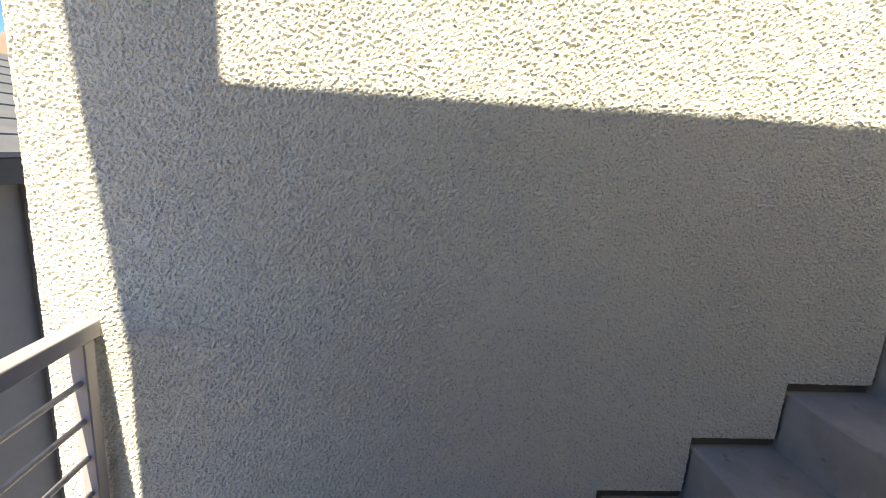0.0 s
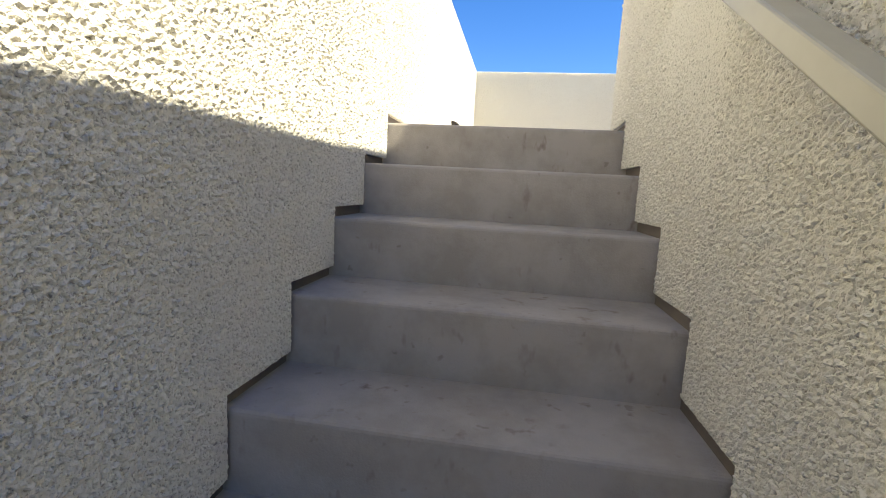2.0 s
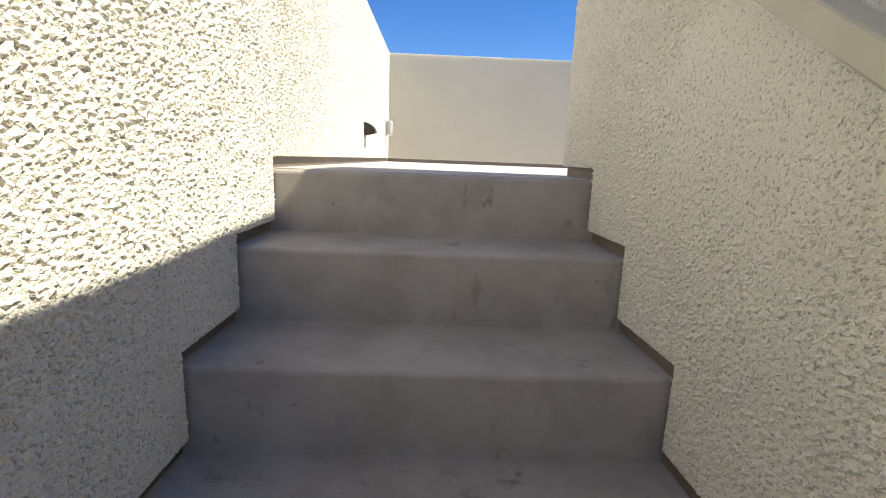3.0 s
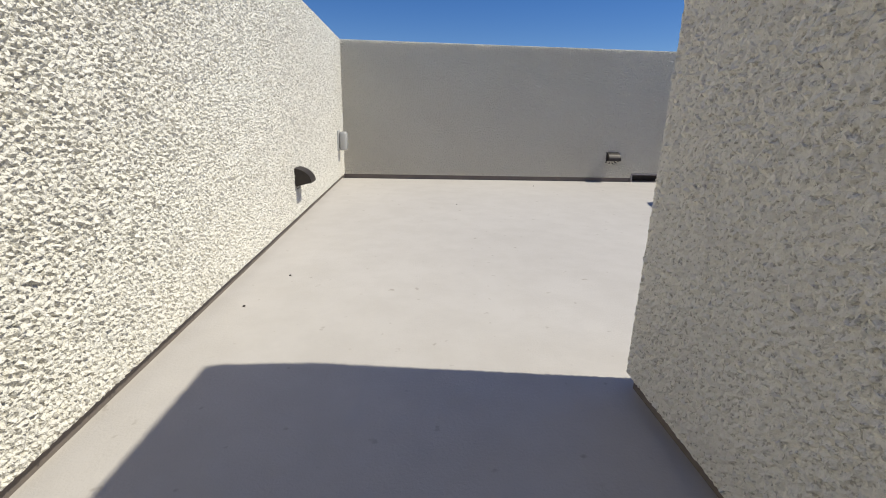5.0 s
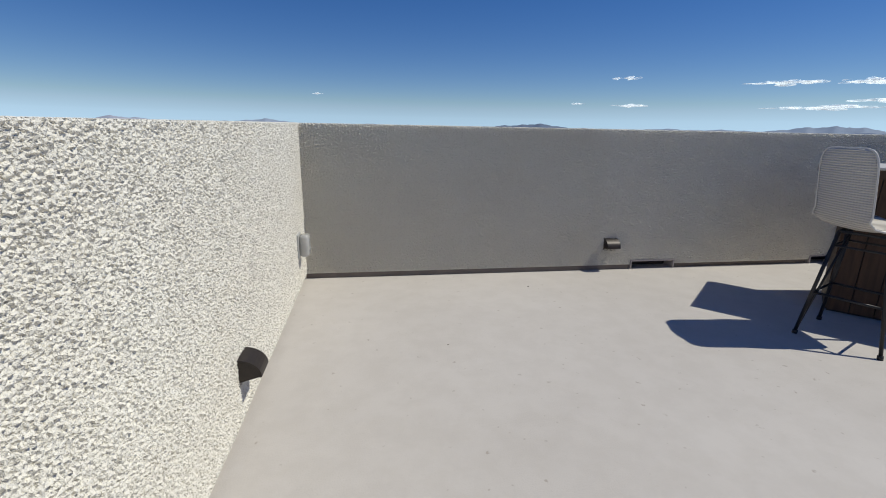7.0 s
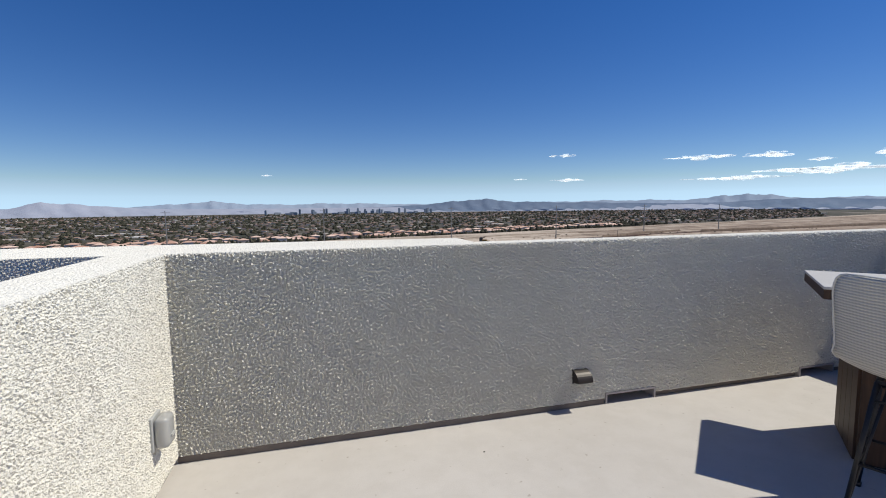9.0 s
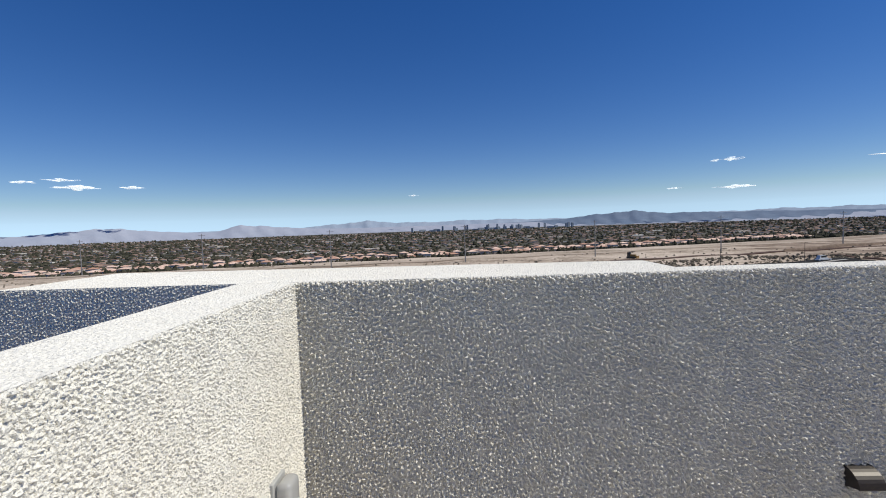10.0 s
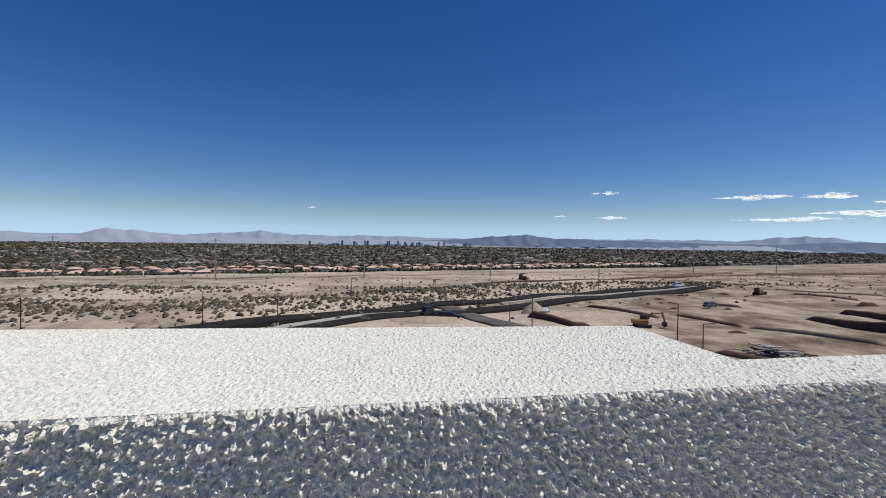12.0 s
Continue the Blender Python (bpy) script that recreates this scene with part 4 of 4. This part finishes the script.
for az, el, wide, tall in ((44.5, 5.05, 4.6, 0.36), (50.6, 4.9, 3.2, 0.5), (54.6, 4.2, 1.4, 0.3), (30.2, 5.9, 1.5, 0.28), (28.6, 5.9, 0.6, 0.2), (30, 3.0, 2.6, 0.3), (24.6, 3.2, 1.2, 0.12),
                           (48, 2.7, 6.5, 0.3), (55, 3.2, 8, 0.7), (60, 4.6, 3.4, 0.6), (66, 4.0, 9, 0.9), (-45.1, 5.3, 1.4, 0.22), (-42.4, 5.6, 1.6, 0.24), (-41.3, 4.9, 2.6, 0.4),
                           (-36.7, 5.0, 1.6, 0.25), (-6.1, 3.8, 0.8, 0.14)):
    bm = bmesh.new()
    dist = 4000
    for k in range(26):
        u = rng.normal() * 0.33
        c = Vector((u * wide, rng.normal() * 0.3, rng.normal() * 0.22 * (1 - min(1, abs(u)) * 0.6) * tall)) * (dist * math.pi / 180)
        r = bmesh.ops.create_icosphere(bm, subdivisions=2, radius=1.0)["verts"]
        sx, sz = wide * rng.uniform(0.10, 0.22), tall * rng.uniform(0.18, 0.42) * (1 - min(0.8, abs(u)))
        for v in r:
            v.co = Vector((v.co.x * sx, v.co.y * sx * 0.5, v.co.z * sz)) * (dist * math.pi / 180) + c
    a, e = radians(az), radians(el)
    o = tagged(obj("backdrop_cloud", bm, CLOUD, True), "small flat white cloud low in the sky", "cloud", "", "structure")
    o.matrix_world = Matrix.Translation((dist * math.sin(a), dist * math.cos(a), dist * math.tan(e))) @ pose(0, 0, 0, 0, 0, -az)


# ---- poles, lamps and machines on the building land ----
def street_lamp(x, y, h=9.0, turn=0.0):
    t = thing("street_lamp", pose(x, y, rest(x, y), 0, 0, turn), "dark slender street lamp beside the new road", "street lamp", "street lamps")
    bm = bmesh.new()
    rod(bm, (0, 0, 0), (0, 0, h), 0.14, 8, 0.08)
    part("pole", bm, DARKPOLE, t)
    bm = bmesh.new()
    rod(bm, (0, 0, h - 0.1), (1.7, 0, h + 0.15), 0.09, 6)
    arm = part("arm", bm, DARKPOLE, t)
    bm = bmesh.new()
    box(bm, 1.5, -0.18, h + 0.08, 2.3, 0.18, h + 0.24)
    part("lamp_head", bm, DARKPOLE, arm)
    bm = bmesh.new()
    rod(bm, (0, 0, 0), (0, 0, 0.8), 0.25, 8)
    part("footing", bm, CONCRETE, t)


for x, y, turn in ((40.5, 120, 150), (37.5, 142, 150), (24, 149.5, -30), (-2.5, 151.4, -60), (-20.3, 123.7, -60), (-37, 120.3, 120), (105.5, 190, -30), (153.5, 210, -30), (66, 182, -30),
                   (14, 152.6, -60), (44.3, 113.3, 150), (67.6, 88.9, 180), (-70, 112, -60), (-96, 86, 0)):
    street_lamp(x, y, 9.0, turn)
street_lamp(71.3, 85.9, 5.2, -30)


def steel_pole(x, y, h):
    t = thing("transmission_pole", pose(x, y, rest(x, y)), "tall pale steel transmission pole at the town's edge", "power pole", "transmission poles")
    bm = bmesh.new()
    rod(bm, (0, 0, 0), (0, 0, h), 0.36, 8, 0.18)
    part("mast", bm, STEEL, t)
    for k in range(3):
        bm = bmesh.new()
        rod(bm, (-2.2, 0, h - 1 - 2.2 * k), (2.2, 0, h - 1 - 2.2 * k), 0.09, 6)
        part("cross_arm", bm, STEEL, t)


for k in range(9):
    steel_pole(-312 + 78.5 * k, 262 + 0.1 * abs(k - 3) * 78 * (1 if k > 3 else 0.4), 22)


def excavator():
    x, y = 76.2, 114
    t = thing("excavator", pose(x, y, rest(x, y), 0, 0, -12), "yellow tracked excavator with a bent arm on bare soil", "excavator")
    for s in (-1.3, 1.3):
        bm = bmesh.new()
        box(bm, -2.1, s - 0.35, 0, 2.1, s + 0.35, 0.95)
        bevel(bm, 0.35, 3)
        part("track", bm, RUBBER, t)
    bm = bmesh.new()
    box(bm, -2.6, -1.35, 1.0, 1.2, 1.35, 2.1)
    bevel(bm, 0.15, 2)
    part("engine_house", bm, YELLOW, t)
    bm = bmesh.new()
    box(bm, -0.2, 0.2, 2.1, 1.4, 1.3, 3.2)
    bevel(bm, 0.1, 2)
    cab = part("cab", bm, DARKPOLE, t)
    bm = bmesh.new()
    box(bm, 1.38, 0.3, 2.3, 1.43, 1.2, 3.1)
    part("window", bm, GLASS, cab)
    for name, line in (("boom", [(1.0, 0, 1.8), (2.6, 0, 3.9), (5.4, 0, 4.1)]), ("stick", [(5.2, 0, 4.3), (6.1, 0, 1.5)])):
        bm = bmesh.new()
        for p, q in zip(line, line[1:]):
            rod(bm, p, q, 0.36, 4, 0.26)
        part(name, bm, YELLOW, t)
    bm = bmesh.new()
    slab(bm, [(5.6, 1.5), (6.4, 1.6), (6.5, 0.6), (5.9, 0.15), (5.4, 0.7)], "y", -0.55, 0.55)
    part("bucket", bm, DARKPOLE, t)


excavator()


def dozer(x, y, turn):
    t = thing("bulldozer", pose(x, y, rest(x, y), 0, 0, turn), "yellow bulldozer parked on graded soil", "bulldozer")
    for s in (-1.2, 1.2):
        bm = bmesh.new()
        box(bm, -2.4, s - 0.35, 0, 2.2, s + 0.35, 1.2)
        bevel(bm, 0.4, 3)
        part("track", bm, RUBBER, t)
    bm = bmesh.new()
    box(bm, -0.6, -0.8, 1.0, 2.3, 0.8, 2.2)
    bevel(bm, 0.1, 2)
    part("bonnet", bm, YELLOW, t)
    bm = bmesh.new()
    box(bm, -2.2, -0.9, 1.2, -0.5, 0.9, 3.3)
    bevel(bm, 0.12, 2)
    part("cab", bm, DARKPOLE, t)
    bm = bmesh.new()
    slab(bm, [(3.2, 0.05), (3.4, 0.05), (3.15, 0.8), (3.4, 1.5), (3.1, 1.5), (2.95, 0.8)], "x", -2.0, 2.0)
    for v in bm.verts:
        v.co = Vector((v.co.y, v.co.x, v.co.z))
    bmesh.ops.recalc_face_normals(bm, faces=bm.faces)
    part("blade", bm, YELLOW, t)


dozer(178, 179, 20)
dozer(92, 250, -40)

PAINTS = {k: plain_material(k + "_car_paint", c, 0.3, 0.0, 0.05) for k, c in (("black", (0.02, 0.02, 0.022)), ("white", (0.7, 0.7, 0.69)), ("purple_grey", (0.11, 0.10, 0.125)))}


def car(x, y, turn, colour, long=4.7, tall=1.5):
    t = thing("parked_car", pose(x, y, rest(x, y) + 0.35, 0, 0, turn), colour.replace("_", "-") + " vehicle parked on the building land", "car", "parked vehicles")
    bm = bmesh.new()
    slab(bm, [(-long / 2, 0.4), (long / 2, 0.4), (long / 2, 0.85), (long * 0.22, 0.98), (long * 0.06, tall), (-long * 0.32, tall), (-long * 0.44, 0.98), (-long / 2, 0.9)], "y", -0.9, 0.9)
    for v in bm.verts:
        if v.co.z > 1.1:
            v.co.y *= 0.82
    bevel(bm, 0.08, 2)
    body = part("body", bm, PAINTS[colour], t)
    bm = bmesh.new()
    box(bm, -long * 0.30, -0.84, 1.02, long * 0.10, 0.84, tall - 0.12)
    part("window", bm, GLASS, body)
    for wx in (-long * 0.3, long * 0.3):
        for wy in (-0.82, 0.82):
            bm = bmesh.new()
            rod(bm, (wx, wy - 0.1, 0.34), (wx, wy + 0.1, 0.34), 0.34, 12)
            part("wheel", bm, RUBBER, t)


car(20.5, 133.5, 35, "black", 6.0, 2.4)
car(25.5, 128, -20, "black", 8.5, 1.7)
car(122.5, 143.5, 10, "purple_grey", 5.6, 1.9)
car(126.5, 147.5, 25, "black")
car(57.5, 136, 60, "white")
car(160, 208, 15, "white", 7.5, 2.6)
car(-86, 112, 15, "white", 6.5, 2.2)


def heap(name, label, mat, x, y, rx, ry, h, seed):
    r = np.random.default_rng(seed)
    bm = bmesh.new()
    n, m = 20, 7
    top = bm.verts.new((0, 0, h))
    rings = []
    for j in range(1, m + 1):
        t = j / m
        rings.append([bm.verts.new((rx * t * math.cos(6.2832 * i / n) * r.uniform(0.9, 1.1), ry * t * math.sin(6.2832 * i / n) * r.uniform(0.9, 1.1),
                                    h * (1 - t ** 1.3) * r.uniform(0.88, 1.1) - (0.4 if j == m else 0))) for i in range(n)])
    for i in range(n):
        bm.faces.new((top, rings[0][i], rings[0][(i + 1) % n]))
        for a, b in zip(rings, rings[1:]):
            bm.faces.new((a[i], b[i], b[(i + 1) % n], a[(i + 1) % n]))
    o = tagged(obj(name, bm, mat, True), label, "dirt mound")
    o.matrix_world = pose(x, y, rest(x, y))


heap("dirt_mound", "pale conical heap of dug soil", DIRT, 55.5, 140, 4.6, 4.0, 3.4, 1)
heap("dirt_mound", "low pale spread heap of soil beside the road", DIRT, 18, 124, 11, 4.5, 1.3, 2)
heap("dirt_mound", "low pale heap of soil on graded land", DIRT, -62, 122, 10, 5, 1.6, 3)


def bank(label, line, h0, h1, mat):
    """A steep cut in the soil that faces the house, growing from h0 to h1 high."""
    r = np.random.default_rng(int(line[0][0] * 10))
    bm = bmesh.new()
    pts = []
    for (xa, ya), (xb, yb) in zip(line, line[1:]):
        n = max(2, int(math.hypot(xb - xa, yb - ya) / 1.5))
        pts += [(xa + (xb - xa) * k / n, ya + (yb - ya) * k / n) for k in range(n)]
    pts.append(line[-1])
    rows = []
    for i, (x, y) in enumerate(pts):
        xa, ya = pts[max(i - 1, 0)]
        xb, yb = pts[min(i + 1, len(pts) - 1)]
        n = Vector((-(yb - ya), xb - xa)).normalized()
        if n.x * x + n.y * y < 0:
            n = -n
        ease = 0.15 if i in (0, len(pts) - 1) else 1.0
        h = (h0 + (h1 - h0) * i / (len(pts) - 1)) * r.uniform(0.93, 1.07) * ease
        w = r.uniform(-0.25, 0.25)
        z = rest(x, y)
        rows.append([bm.verts.new((x + n.x * (d + w), y + n.y * (d + w), z + q)) for d, q in ((-0.1, -0.4), (0.0, 0.05), (0.3, h * 0.7), (0.7, h), (1.6, h), (2.4, -0.4))])
    for p, q in zip(rows, rows[1:]):
        for k in range(5):
            bm.faces.new((p[k], p[k + 1], q[k + 1], q[k]))
    bmesh.ops.recalc_face_normals(bm, faces=bm.faces)
    tagged(obj("ground_bank", bm, mat, True), label, "ground", "", "structure")


CUT = "dark brown cut edge of a dug trench in graded soil"
bank(CUT, [(48.9, 129.5), (52.4, 120.0), (55.0, 113.3), (60.3, 111.3)], 1.9, 1.0, DARKDIRT)
bank(CUT, [(78.1, 149.2), (79.4, 142.6), (83.1, 135.2), (89.0, 125.1)], 0.8, 0.7, DARKDIRT)
bank(CUT, [(97.4, 128.6), (101.3, 120.2), (103.4, 110.3)], 0.7, 0.7, DARKDIRT)
bank(CUT, [(104.5, 108.6), (108.5, 100.0), (112.2, 91.7), (117.1, 84.9)], 0.7, 1.0, SUBSOIL)
bank("dark brown side of a broad excavated pit", [(133.8, 118.3), (134.9, 111.6), (136.4, 98.6), (138.5, 84)], 1.2, 4.2, DARKDIRT)
bank("dark brown side of a broad excavated pit", [(156.9, 127.0), (158.3, 114.2), (160, 98)], 1.6, 2.0, DARKDIRT)
bank(CUT, [(184.5, 141.8), (191.7, 139.8)], 1.6, 1.2, DARKDIRT)
bank(CUT, [(192.4, 176.2), (203.7, 156.4)], 0.6, 0.6, DARKDIRT)
bank(CUT, [(210.0, 201.6), (233.8, 167.9)], 0.6, 0.6, SUBSOIL)
bank(CUT, [(71.3, 82.6), (75.2, 77.8), (79, 72)], 0.8, 0.8, DARKDIRT)
bank(CUT, [(94.3, 104.2), (97.4, 101.8)], 0.6, 0.5, DARKDIRT)
for line in ([(179.9, 229.0), (179.7, 216.5)], [(180.6, 213.6), (180.9, 202.5)], [(132.8, 175.0), (134.3, 171.1)], [(116.3, 166.7), (118.7, 163.1)], [(108.2, 145.7), (108.4, 143.0)],
             [(122.7, 138.1), (123.0, 135.6)], [(129.4, 149.9), (134.0, 142.5)], [(163.2, 186.1), (165.1, 181.7)]):
    bank("short dark trench dug in pale soil", line, 0.7, 0.7, DARKDIRT)
bank("eroded brown bank of a dry wash", [(184.1, 266.4), (237.0, 290.9), (286.4, 308.8)], 1.8, 1.5, SUBSOIL)
bank("eroded brown bank of a dry wash", [(290.2, 292.2), (347.1, 293.5), (420.9, 301.1), (560, 316)], 2.0, 2.4, SUBSOIL)


def lumber():
    x, y = 83, 77.7
    t = thing("lumber_pile", pose(x, y, rest(x, y), 0, 0, -40), "untidy pile of pale lumber and site scrap on bare soil", "lumber pile")
    r = np.random.default_rng(9)
    for k in range(80):
        bm = bmesh.new()
        l = r.uniform(1.6, 5)
        box(bm, -l / 2, -0.22, -0.08, l / 2, 0.22, 0.12)
        o = part("board", bm, (CONCRETE, DARKPOLE, DIRT)[k % 3], t)
        o.matrix_basis = pose(r.normal() * 2.6, r.normal() * 1.2, 0.2 + 1.9 * r.random() * (0.5 + 0.5 * (k % 2)), r.uniform(-8, 8), r.uniform(-8, 8), r.uniform(-35, 35))


lumber()


# ---- the next house, beyond the landing ----
def next_house():
    t = thing("neighbour_house", pose(0, 0, 0), "grey stucco neighbouring house with a dark-edged flat tile roof", "house")
    bm = bmesh.new()
    box(bm, -16, -15, -6.6, -0.6, -6.4, -0.75)
    part("wall", bm, NEXTWALL, t)
    bm = bmesh.new()
    box(bm, -16.4, -15.4, -0.78, -0.3, -5.95, -0.56)
    part("fascia", bm, DARKPOLE, t, "dark eave board")
    for k in range(9):
        bm = bmesh.new()
        y = -5.93 - 0.36 * k
        z = -0.55 + 0.15 * k
        slab(bm, [(y, z), (y, z + 0.045), (y - 0.42, z + 0.20), (y - 0.42, z + 0.14)], "x", -16.4, -0.3)
        part("roof_course", bm, SLATE, t, "grey flat roof tiles")
    bm = bmesh.new()
    slab(bm, [(-6.4, -0.55), (-9.3, 0.75), (-15.4, -0.55)], "x", -16.3, -0.4)
    part("roof_body", bm, SLATE, t)
    for x in (-2.1, -3.6):
        bm = bmesh.new()
        rod(bm, (x, -6.33, -6.6), (x, -6.33, -0.8), 0.06, 8)
        part("downpipe", bm, NEXTWALL, t)


NEXTWALL = plain_material("grey_stucco", (0.20, 0.195, 0.185), 0.9, 0, 0.08, 3, 0.004)
SLATE = plain_material("grey_flat_tile", (0.17, 0.162, 0.158), 0.8, 0, 0.15, 3)
next_house()
heap("red_hill", "bare reddish desert hill behind the roofs", BRICKRED, -250, -196, 190, 120, 62, 12)
